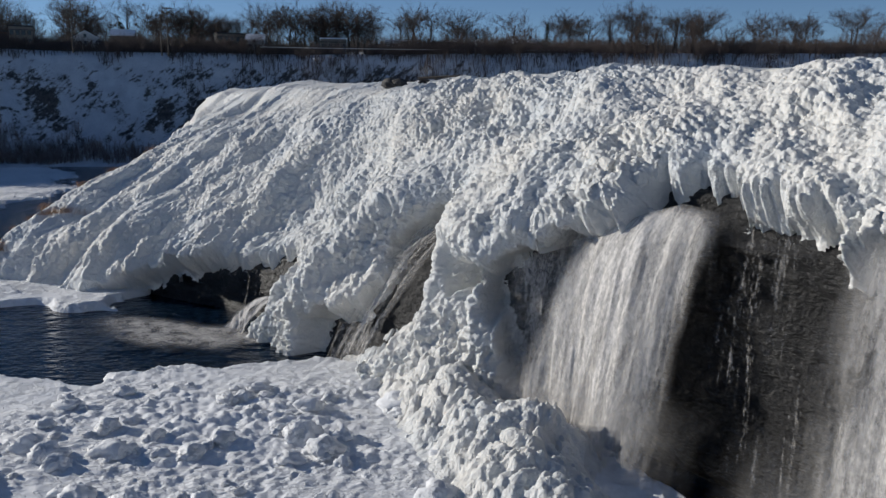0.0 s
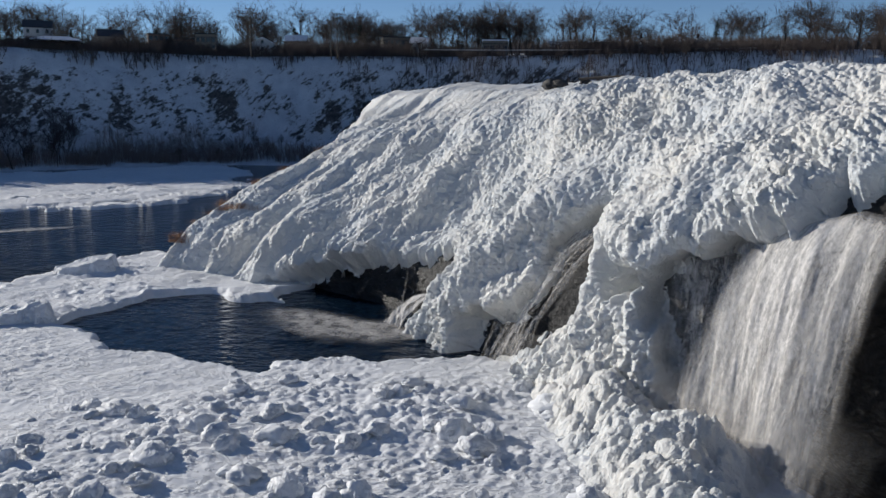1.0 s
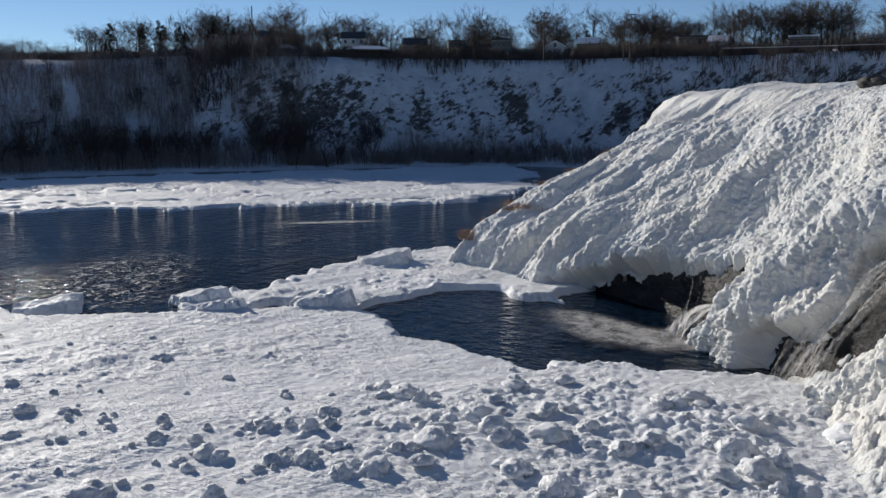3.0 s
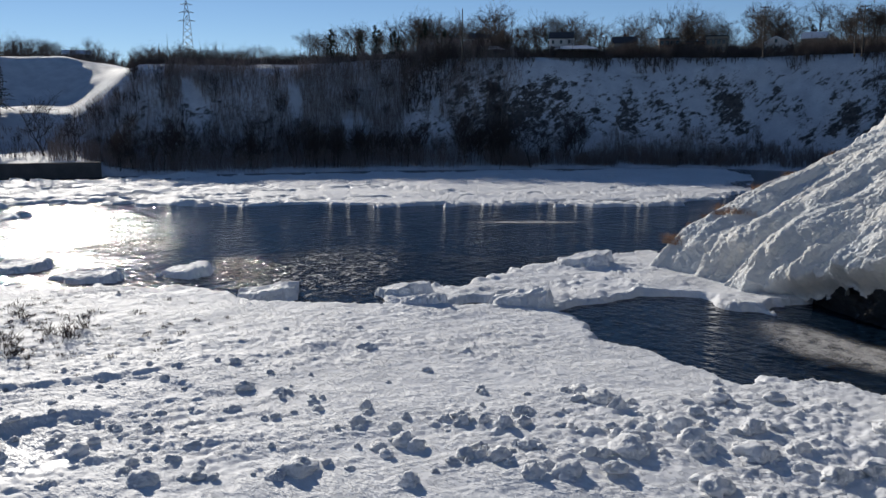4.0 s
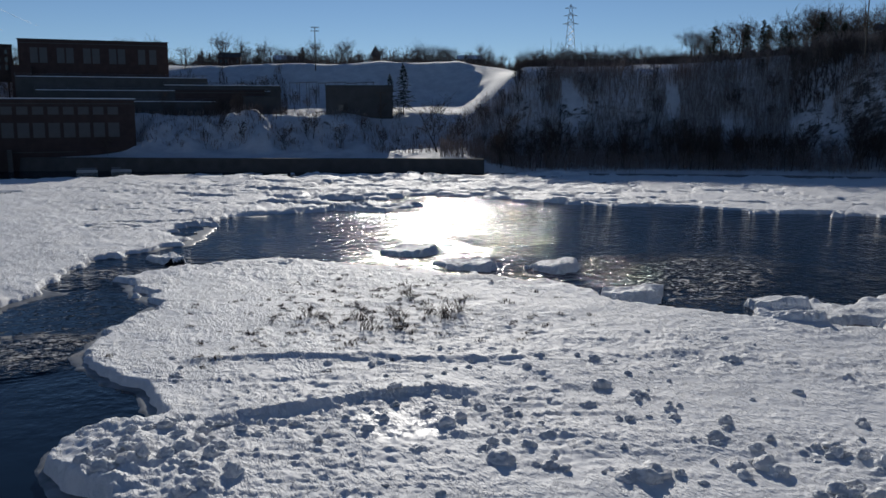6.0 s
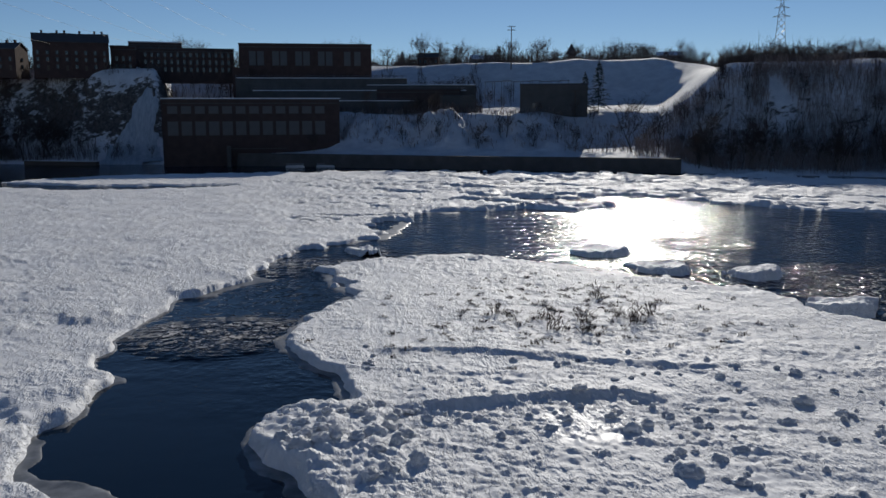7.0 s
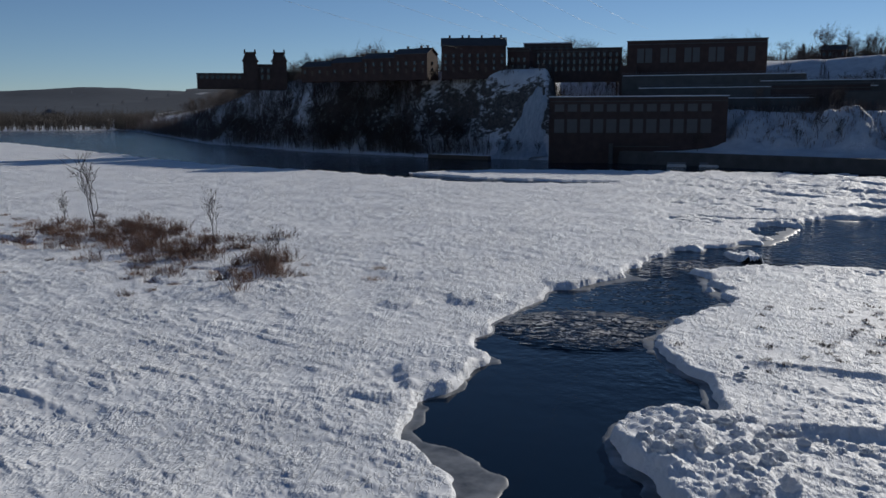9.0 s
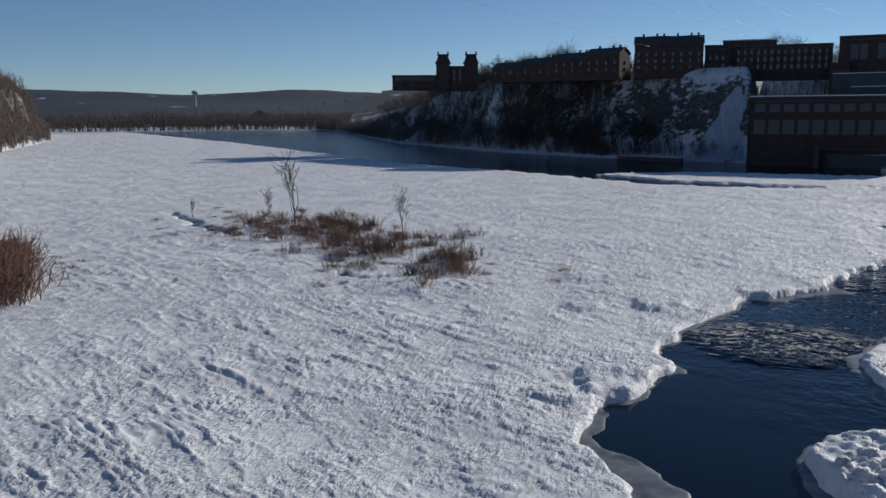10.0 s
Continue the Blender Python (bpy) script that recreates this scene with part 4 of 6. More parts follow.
def shrub_mesh(seed, height, width, stems, mat, fine=5, thick=0.02):
    rng = random.Random(seed)
    t = Tubes()
    for _ in range(stems):
        a, lean = rng.uniform(0, 6.283), rng.uniform(0.0, 0.9)
        p = Vector((rng.gauss(0, width * 0.2), rng.gauss(0, width * 0.2), -0.15))
        st = bend(rng, p, Vector((math.cos(a) * lean, math.sin(a) * lean, 1)), height * rng.uniform(0.5, 1.05), 4, 0.13)
        t.tube(st, [thick * (1 - 0.2 * j) for j in range(5)], 3)
        for _ in range(fine):
            k = rng.randint(1, 3)
            d = (st[k + 1] - st[k]).normalized() + Vector((rng.gauss(0, 0.5), rng.gauss(0, 0.5), 0.25))
            t.tube(bend(rng, st[k], d, height * rng.uniform(0.15, 0.4), 2, 0.15), [thick * 0.6, thick * 0.45, thick * 0.3], 3)
    return t.mesh("shrub", mat)


def spot(bearing, rng_m):
    return -math.sin(radians(bearing)) * rng_m, math.cos(radians(bearing)) * rng_m


def height_at(x, y):
    return float(land(np.array([[x]], float), np.array([[y]], float))[0][0, 0])


def put(proto, x, y, z, size, rng, wide=1.0):
    c = copy_thing(proto, Matrix())
    s = Matrix.Diagonal((size * wide, size * wide, size, 1))
    c.matrix_basis = pose(x, y, z, rng.gauss(0, 2), rng.gauss(0, 2), rng.uniform(0, 360)) @ s
    return c


OAKS = [tagged(bare_tree(11 + i, h, sp, 15, 9, r, 0.25), w, "tree", g) for i, (h, sp, r, w, g) in enumerate([
    (14, 6.0, 0.28, "leafless broad-crowned tree on the snowy bluff", "trees along the bluff"), (12, 5.2, 0.24, "leafless broad-crowned tree on the snowy bluff", "trees along the bluff"), (16, 5.5, 0.3, "tall leafless tree on the snowy bluff", "trees along the bluff")])]
SAPS = [tagged(bare_tree(31 + i, h, sp, 13, 8, r, 0.22, "slim_tree"), "slim leafless tree on the cliff slope", "tree", "trees on the slope") for i, (h, sp, r) in enumerate([(11, 2.8, 0.13), (9, 2.6, 0.11), (13, 3.0, 0.15)])]
FIRS = [tagged(conifer(51 + i, h, w), "dark green conifer among bare trees", "conifer", "conifers on the bluff") for i, (h, w) in enumerate([(12, 2.6), (10, 3.0)])]

rng = random.Random(5)


def many_heights(pts):
    a = np.array(pts, float)
    z, d = land(a[:, :1], a[:, 1:])
    return z[:, 0], d[:, 0]


used = set()


def plant(protos, places, lo, hi, sink=0.3, wide=1.0):
    z, d = many_heights(places)
    for (x, y), zz, dd in zip(places, z, d):
        if dd < 0.5:
            continue
        pr = rng.choice(protos)
        s = rng.uniform(lo, hi)
        if id(pr) not in used:
            used.add(id(pr))
            pr.matrix_basis = pose(x, y, zz - sink, 0, 0, rng.uniform(0, 360)) @ Matrix.Diagonal((s * wide, s * wide, s, 1))
        else:
            put(pr, x, y, zz - sink, s, rng, wide)


def shore_points(n, a0, a1, d0, d1, bias=1.0):
    """Places at bearings a0 to a1, d0 to d1 metres inland of the far shore."""
    out = []
    while len(out) < n:
        b = rng.uniform(a0, a1)
        want = d0 + (d1 - d0) * rng.random() ** bias
        rs = np.arange(200, 900, 4.0)
        xs, ys = -np.sin(radians(b)) * rs, np.cos(radians(b)) * rs
        d = shore_side(xs[:, None], ys[:, None])[0][:, 0]
        k = int(np.argmax(d > want))
        out.append((xs[k] + rng.uniform(-2, 2), ys[k] + rng.uniform(-2, 2)))
    return out


def sticks(name, P0, P1, R0, R1, mat, label, cat):
    """Very many thin stems in one mesh."""
    d = P1 - P0
    d /= np.linalg.norm(d, axis=1, keepdims=True) + 1e-9
    a = np.cross(d, np.array([0.31, 0.95, 0.05]))
    a /= np.linalg.norm(a, axis=1, keepdims=True) + 1e-9
    b = np.cross(d, a)
    vs = []
    for P, R in ((P0, R0), (P1, R1)):
        for k in range(3):
            t = 2 * math.pi * k / 3
            vs.append(P + (a * math.cos(t) + b * math.sin(t)) * R[:, None])
    V = np.stack(vs, 1).reshape(-1, 3)
    base = np.arange(len(P0))[:, None, None] * 6
    F = (base + np.array([[0, 1, 4, 3], [1, 2, 5, 4], [2, 0, 3, 5]])[None]).reshape(-1, 4)
    me = bpy.data.meshes.new(name)
    me.vertices.add(len(V))
    me.vertices.foreach_set("co", V.astype(np.float32).ravel())
    me.loops.add(F.size)
    me.loops.foreach_set("vertex_index", F.astype(np.int32).ravel())
    me.polygons.add(len(F))
    me.polygons.foreach_set("loop_start", np.arange(0, F.size, 4, dtype=np.int32))
    me.polygons.foreach_set("loop_total", np.full(len(F), 4, np.int32))
    me.update(calc_edges=True)
    me.materials.append(mat)
    return tagged(new(name, me), label, cat, kind="stuff")


def thicket(name, places, z, lo, hi, r, mat, label, seed, fork=5, spread=0.35, far=1.0):
    """A dense growth of stems that fork upwards."""
    g = np.random.default_rng(seed)
    p = np.column_stack([places, z - 0.4])
    n = len(p)
    h = g.uniform(lo, hi, n) * (0.35 + 1.3 * fbm(p[:, 0] * 0.035, p[:, 1] * 0.035, 2.0, 3, 0.6))
    lean = g.normal(0, 0.12, (n, 3)) * [1, 1, 0] + [0, 0, 1]
    m, top = p + lean * (h * 0.5)[:, None], p + (lean + g.normal(0, 0.08, (n, 3))) * h[:, None]
    A, B, RA, RB = [p, m], [m, top], [np.full(n, r), np.full(n, r * 0.7)], [np.full(n, r * 0.7), np.full(n, r * 0.3)]
    for _ in range(fork):
        k = g.uniform(0.25, 0.9, n)[:, None]
        q = p + (top - p) * k
        e = q + (g.normal(0, spread, (n, 3)) + [0, 0, 0.45]) * (h * g.uniform(0.2, 0.45, n))[:, None]
        A.append(q), B.append(e), RA.append(np.full(n, r * 0.5)), RB.append(np.full(n, r * 0.25))
        k2 = q + (e - q) * 0.5
        A.append(k2), B.append(k2 + (g.normal(0, spread, (n, 3)) + [0, 0, 0.3]) * (h * 0.2)[:, None]), RA.append(np.full(n, r * 0.35)), RB.append(np.full(n, r * 0.2))
    return sticks(name, np.concatenate(A), np.concatenate(B), np.concatenate(RA), np.concatenate(RB), mat, label, cat="brush")


def shore_scatter(n, a0, a1, d0, d1, seed, bias=1.0):
    """Many places by bearing and distance inland, with clearings."""
    g = np.random.default_rng(seed)
    bear = g.uniform(a0, a1, n)
    want = d0 + (d1 - d0) * g.random(n) ** bias
    rs = np.arange(200, 1100, 5.0)
    table = np.radians(np.arange(a0, a1 + 0.5, 0.5))
    X, Y = -np.sin(table)[:, None] * rs, np.cos(table)[:, None] * rs
    D = shore_side(X, Y)[0]
    first = rs[np.argmax(D > 0, axis=1)]
    slope = 20.0 / (rs[np.argmax(D > 20, axis=1)] - first + 1e-6)
    r = np.interp(np.radians(bear), table, first) + want / np.clip(np.interp(np.radians(bear), table, slope), 0.3, 1)
    x, y = -np.sin(np.radians(bear)) * r, np.cos(np.radians(bear)) * r
    keep = fbm(x * 0.06, y * 0.06, seed * 1.7, 3) > 0.36
    x, y = x[keep], y[keep]
    z, d = land(x[:, None], y[:, None])
    ok = d[:, 0] > 0.3
    return np.column_stack([x, y])[ok], z[ok, 0]


# bluff top, from upstream to the park
plant(OAKS, shore_points(80, -29, 16, 40, 110), 0.8, 1.25, wide=1.25)
plant(OAKS, shore_points(16, 5.5, 12.5, 38, 60), 1.2, 1.5, wide=1.2)
plant(OAKS, shore_points(95, 14, 46, 80, 150), 1.0, 1.55, wide=1.2)
plant(OAKS, shore_points(26, 42, 52, 70, 110), 0.75, 1.1, wide=1.25)
plant(OAKS, shore_points(28, 50, 62, 85, 150), 0.4, 0.68, wide=1.3)
plant(OAKS, shore_points(34, 8, 42, 36, 50), 0.35, 0.62, wide=1.3)
plant(FIRS, shore_points(16, 43, 51, 68, 95), 0.9, 1.4)
plant(FIRS, shore_points(12, -15, 44, 45, 90), 0.6, 1.2)
# the wooded slope
plant(SAPS, shore_points(80, 34, 65, 1.0, 9), 0.8, 1.5)
plant(SAPS, shore_points(70, 38, 66, 8, 52), 0.6, 1.1)
plant(SAPS, shore_points(14, 14, 34, 2, 8), 0.35, 0.7)
plant(SAPS, shore_points(20, -29, 16, 26, 34), 0.6, 1.1)
# above the park and behind the roofs
plant(OAKS, shore_points(46, 62, 88, 150, 260), 0.6, 1.1)
plant(FIRS, shore_points(10, 76, 86, 170, 230), 0.8, 1.3)
plant(OAKS, shore_points(14, 88, 114, 95, 150), 1.0, 1.5)
plant(OAKS, shore_points(16, 76, 97, 66, 120), 0.5, 0.85, wide=1.2)
plant(OAKS, shore_points(5, 91.5, 96.5, 100, 120), 1.1, 1.4, wide=1.3)
plant(SAPS, shore_points(34, 62, 86, 14, 62), 0.5, 0.95)
# the dark wooded cliff downstream
plant(SAPS, shore_points(46, 104.5, 121, 2, 14), 0.9, 1.5, wide=1.5)
plant(SAPS, shore_points(40, 107, 122, 12, 32), 0.8, 1.3, wide=1.5)
plant(SAPS, shore_points(8, 99.5, 104.5, 2, 8), 0.4, 0.7)
plant(OAKS, shore_points(26, 112, 126, 24, 60), 0.6, 1.0)
for (x, y), s in zip(((-289, 116), (-286, 124.5), (-313, 66), (-305, 84), (-331, 5)), (1.6, 1.35, 0.9, 0.95, 0.6)):
    put(SAPS[2], x, y, 4.3, s, rng, 1.3)
pine = tagged(conifer(61, 20, 6.5), "tall dark pine beside the pump house", "conifer")
pine.matrix_basis = pose(*spot(70.4, 350), 19.6)
pine_two = put(pine, *spot(71.3, 356), 19.6, 0.8, rng)
# brush too dense to count
BRUSH = plain("grey_brown_brush", (0.27, 0.22, 0.2), 0.95, 0.35, 1.0)
DARK_BRUSH = plain("dark_brown_brush", (0.11, 0.085, 0.075), 0.95, 0.35, 1.0)
for nm, cnt, a0, a1, d0, d1, lo, hi, words in (
        ("slope_brush", 11500, 38, 61, 0.5, 58, 2.5, 8, "dense bare brush on the cliff slope"),
        ("shore_brush", 2200, 13, 40, 1, 8, 1.5, 5, "bare brush along the far shore"),
        ("bluff_brush", 12000, -30, 63, 90, 170, 3, 9, "bare brush and hedges on the bluff"),
        ("park_brush", 5200, 60, 88, 165, 290, 2, 8, "bare brush above the park"),
        ("cliff_brush", 12500, 107, 127, 0.5, 44, 4, 11, "dark bare wood on the downstream cliff"),
        ("broken_cliff_brush", 2000, 102.5, 109, 0.5, 40, 2, 7, "thin bare brush on the rocky cliff"),
        ("ledge_brush", 2400, 97, 105, 24, 60, 1.5, 4, "brush along the cliff top"),
        ("park_slope_brush", 2200, 66, 92, 14, 50, 1, 3.5, "low brush among rocks below the pump house"),
        ("rim_brush", 5200, -30, 17, 10, 42, 2, 6, "bare brush along the rim of the bluff"),
        ("lower_brush", 1800, 23, 40, 0.5, 15, 2, 6, "bare brush at the foot of the cliff"),
        ("hedge_brush", 11000, -30, 46, 32, 52, 1.6, 5.0, "dark hedge and brush along the edge of the bluff"),
        ("gully_brush", 1500, 60, 66, 0.5, 50, 1.5, 6, "thin bare brush on the slope beside the park"),
        ("rim_hedge", 4500, 44, 63, 62, 84, 1.0, 3.0, "dark hedge along the top of the wooded slope"),
        ("mill_brush", 3600, 78, 98, 30, 120, 2, 6, "bare brush between the mill buildings"),
        ("bank_brush", 700, 61, 68, 0.5, 30, 2, 6, "bare brush at the end of the wall")):
    pl, zz = shore_scatter(cnt, a0, a1, d0, d1, len(nm) + cnt % 7, 0.8)
    thicket(nm, pl, zz, lo, hi, 0.13 if d0 > 30 else (0.065 if nm in ("slope_brush", "lower_brush", "gully_brush") else 0.09), BRUSH if nm in ("slope_brush", "lower_brush", "gully_brush", "shore_brush", "park_slope_brush", "bank_brush") else DARK_BRUSH, words, cnt, 7 if d0 > 30 else 5, 0.5 if d0 > 30 else 0.35)
# the bluff downstream on the near side
g = np.random.default_rng(4)
bear, reach = np.radians(g.uniform(141.5, 150, 9000)), g.uniform(480, 800, 9000)
nx, ny = -np.sin(bear) * reach, np.cos(bear) * reach
nz = near_land(nx, ny)
ok = nz > 0.5
thicket("bluff_woods", np.column_stack([nx, ny])[ok], nz[ok], 5, 12, 0.25, DARK_BRUSH, "bare woods on the rocky bluff downstream", 17)
# woods far downstream
g = np.random.default_rng(3)
bear, reach = np.radians(g.uniform(118, 150, 5200)), g.uniform(960, 1600, 5200)
thicket("far_woods", np.column_stack([-np.sin(bear) * reach, np.cos(bear) * reach]), np.full(5200, 2.0), 9, 17, 0.4, BARK, "dark woods along the far reach of the river", 8, 6, 0.5)
# ---- buildings on the bluff ----
# both bricks coloured darker than real brick, for walls backlit in shade
BRICK = plain("dark_brick", (0.062, 0.036, 0.031), 0.9, 0.35, 1.5)
BRICK_OLD = plain("shaded_old_brick", (0.06, 0.039, 0.035), 0.9, 0.35, 1.2)
ROOF = plain("slate_roof", (0.05, 0.05, 0.055), 0.7, 0.3, 1.5)
ROOF_SNOW = plain("snowy_roof", (0.72, 0.74, 0.78), 0.6, 0.12, 0.6)
WHITE_WALL = plain("white_siding", (0.55, 0.54, 0.52), 0.7, 0.12, 1.0)
BEIGE_WALL = plain("beige_wall", (0.22, 0.19, 0.155), 0.8, 0.2, 1.0)
BROWN_WALL = plain("brown_brick", (0.13, 0.085, 0.068), 0.9, 0.3, 1.5)
CONCRETE = plain("dark_concrete", (0.08, 0.077, 0.074), 0.9, 0.35, 0.8)
STEEL = plain("grey_steel", (0.16, 0.16, 0.17), 0.5, 0.2, 2.0, 0.7)
WOOD = plain("weathered_pole", (0.09, 0.07, 0.055), 0.9, 0.3, 3.0)
PANE = plain("window_pane", (0.05, 0.06, 0.07), 0.12, 0.3, 0.8)
BLANK = plain("boarded_window", (0.1, 0.1, 0.1), 0.7, 0.2, 1.0)
CABLE = plain("cable", (0.03, 0.03, 0.032), 0.6, 0.2, 2.0)


def box(bm, x0, x1, y0, y1, z0, z1, bev=0.0):
    vs = [bm.verts.new((x, y, z)) for z in (z0, z1) for x, y in ((x0, y0), (x1, y0), (x1, y1), (x0, y1))]
    for q in ((3, 2, 1, 0), (4, 5, 6, 7), (0, 1, 5, 4), (1, 2, 6, 5), (2, 3, 7, 6), (3, 0, 4, 7)):
        bm.faces.new([vs[i] for i in q])


def part(name, bm, mat, parent, label=""):
    me = bpy.data.meshes.new(name)
    bmesh.ops.recalc_face_normals(bm, faces=bm.faces)
    bm.to_mesh(me)
    bm.free()
    me.materials.append(mat)
    ob = new(name, me)
    ob.parent = parent
    if label:
        ob["label"] = label
    return ob


def boxes(name, dims, mat, parent, label=""):
    bm = bmesh.new()
    for d in dims:
        box(bm, *d)
    return part(name, bm, mat, parent, label)


def shared(name, me, parent, x, y, z):
    ob = new(name, me)
    ob.parent = parent
    ob.location = (x, y, z)
    return ob


def window_mesh(w, h, mat, deep=0.25):
    bm = bmesh.new()
    box(bm, -w / 2, w / 2, -deep, 0.06, -h / 2, h / 2)
    me = bpy.data.meshes.new("window")
    bm.to_mesh(me)
    bm.free()
    me.materials.append(mat)
    return me


def frame_mesh(w, h, mat, t=0.14):
    bm = bmesh.new()
    for d in ((-w / 2 - t, -w / 2, -0.16, 0.1, -h / 2 - t, h / 2 + t), (w / 2, w / 2 + t, -0.16, 0.1, -h / 2 - t, h / 2 + t), (-w / 2, w / 2, -0.16, 0.1, h / 2, h / 2 + t), (-w / 2, w / 2, -0.2, 0.1, -h / 2 - t, -h / 2), (-0.05, 0.05, -0.2, -0.1, -h / 2, h / 2)):
        box(bm, *d)
    me = bpy.data.meshes.new("window_frame")
    bm.to_mesh(me)
    bm.free()
    me.materials.append(mat)
    return me


def facing(bearing, reach, z, turn=0.0):
    """A pose on the ground at a bearing whose -y side faces the river."""
    x, y = spot(bearing, reach)
    return pose(x, y, z, 0, 0, bearing + turn)


def gable(bm, w, d, z, rise, over=0.35, thick=0.22):
    """A pitched roof, ridge along x."""
    for side in (-1, 1):
        a = [(-w / 2 - over, side * (d / 2 + over), z - over * rise / (d / 2)), (w / 2 + over, side * (d / 2 + over), z - over * rise / (d / 2)), (w / 2 + over, 0, z + rise), (-w / 2 - over, 0, z + rise)]
        lo = [bm.verts.new(p) for p in a]
        up = [bm.verts.new((p[0], p[1], p[2] + thick)) for p in a]
        bm.faces.new(lo)
        bm.faces.new(up)
        for i in range(4):
            bm.faces.new((lo[i], lo[(i + 1) % 4], up[(i + 1) % 4], up[i]))


def gable_wall(bm, w, d, h, rise):
    """Four walls with gable ends, ridge along x."""
    b = [bm.verts.new(p) for p in ((-w / 2, -d / 2, -3), (w / 2, -d / 2, -3), (w / 2, d / 2, -3), (-w / 2, d / 2, -3))]
    t = [bm.verts.new(p) for p in ((-w / 2, -d / 2, h), (w / 2, -d / 2, h), (w / 2, d / 2, h), (-w / 2, d / 2, h))]
    e = [bm.verts.new((-w / 2, 0, h + rise)), bm.verts.new((w / 2, 0, h + rise))]
    bm.faces.new((b[0], b[1], t[1], t[0]))
    bm.faces.new((b[2], b[3], t[3], t[2]))
    bm.faces.new((b[1], b[2], t[2], e[1], t[1]))
    bm.faces.new((b[3], b[0], t[0], e[0], t[3]))


def house(m, w, d, h, rise, wall, roof, label, floors=2, bays=3, chimneys=1, turned=False):
    """A pitched-roof house with windows, door and chimney."""
    root = tagged(new("house"), label, "house")
    root.matrix_basis = m @ pose(0, 0, 0, 0, 0, 90 if turned else 0)
    bm = bmesh.new()
    gable_wall(bm, w, d, h, rise)
    part("wall", bm, wall, root)
    bm = bmesh.new()
    gable(bm, w, d, h, rise)
    part("roof", bm, roof, root)
    for i in range(chimneys):
        x = (-0.4 + 0.8 * (i + 0.5) / chimneys) * w
        boxes("chimney", [(x - 0.4, x + 0.4, 0.2, 1.0, h + rise * 0.4, h + rise + 1.1), (x - 0.5, x + 0.5, 0.1, 1.1, h + rise + 1.1, h + rise + 1.3)], BRICK, root)
    wm, fmesh = window_mesh(1.0, 1.4, PANE), frame_mesh(1.0, 1.4, WHITE_WALL if wall is WHITE_WALL else CONCRETE)
    for f in range(floors):
        for i in range(bays):
            x, z = (-0.5 + (i + 0.5) / bays) * w, 1.7 + f * 2.8
            if f == 0 and i == bays // 2:
                boxes("door", [(x - 0.5, x + 0.5, -d / 2 - 0.08, -d / 2 + 0.1, 0, 2.1)], WOOD, root)
                continue
            win = shared("window", wm, root, x, -d / 2, z)
            shared("window_frame", fmesh, win, 0, 0, 0)
    wm2 = window_mesh(1.0, 1.4, PANE)
    for f in range(floors):
        for sx in (-1, 1):
            win = shared("window", wm2, root, sx * w / 2, 0, 1.7 + f * 2.8)
            win.rotation_euler = (0, 0, sx * math.pi / 2)
    return root


# houses across the river: bearing, range, height of foot, width, depth, wall height, roof rise
def pavilion(bearing, reach, z, w, d, label):
    root = tagged(new("pavilion"), label, "pavilion")
    root.matrix_basis = facing(bearing, reach, z)
    bm = bmesh.new()
    lo = [bm.verts.new((sx * (w / 2 + 0.8), sy * (d / 2 + 0.8), 2.8)) for sx, sy in ((-1, -1), (1, -1), (1, 1), (-1, 1))]
    up = [bm.verts.new((sx * w * 0.28, 0, 4.4)) for sx in (-1, 1)]
    bm.faces.new((lo[0], lo[1], up[1], up[0]))
    bm.faces.new((lo[2], lo[3], up[0], up[1]))
    bm.faces.new((lo[1], lo[2], up[1]))
    bm.faces.new((lo[3], lo[0], up[0]))
    bm.faces.new(lo[::-1])
    part("roof", bm, ROOF_SNOW, root, "snow-covered hipped roof")
    for i in range(6):
        for sy in (-1, 1):
            x = (-0.5 + i / 5) * w
            boxes("post", [(x - 0.12, x + 0.12, sy * d / 2 - 0.12, sy * d / 2 + 0.12, -2, 2.9)], WOOD, root)
    boxes("back_wall", [(-w / 2, w / 2, d / 2 - 0.4, d / 2 - 0.2, -2, 2.8)], BEIGE_WALL, root)
    return root


pavilion(40.24, 348, 41.6, 11.5, 6, "low park pavilion with a snow-covered roof")
pavilion(34.6, 350, 41.6, 16, 8, "wide park pavilion with a hipped snowy roof")
G = height_at
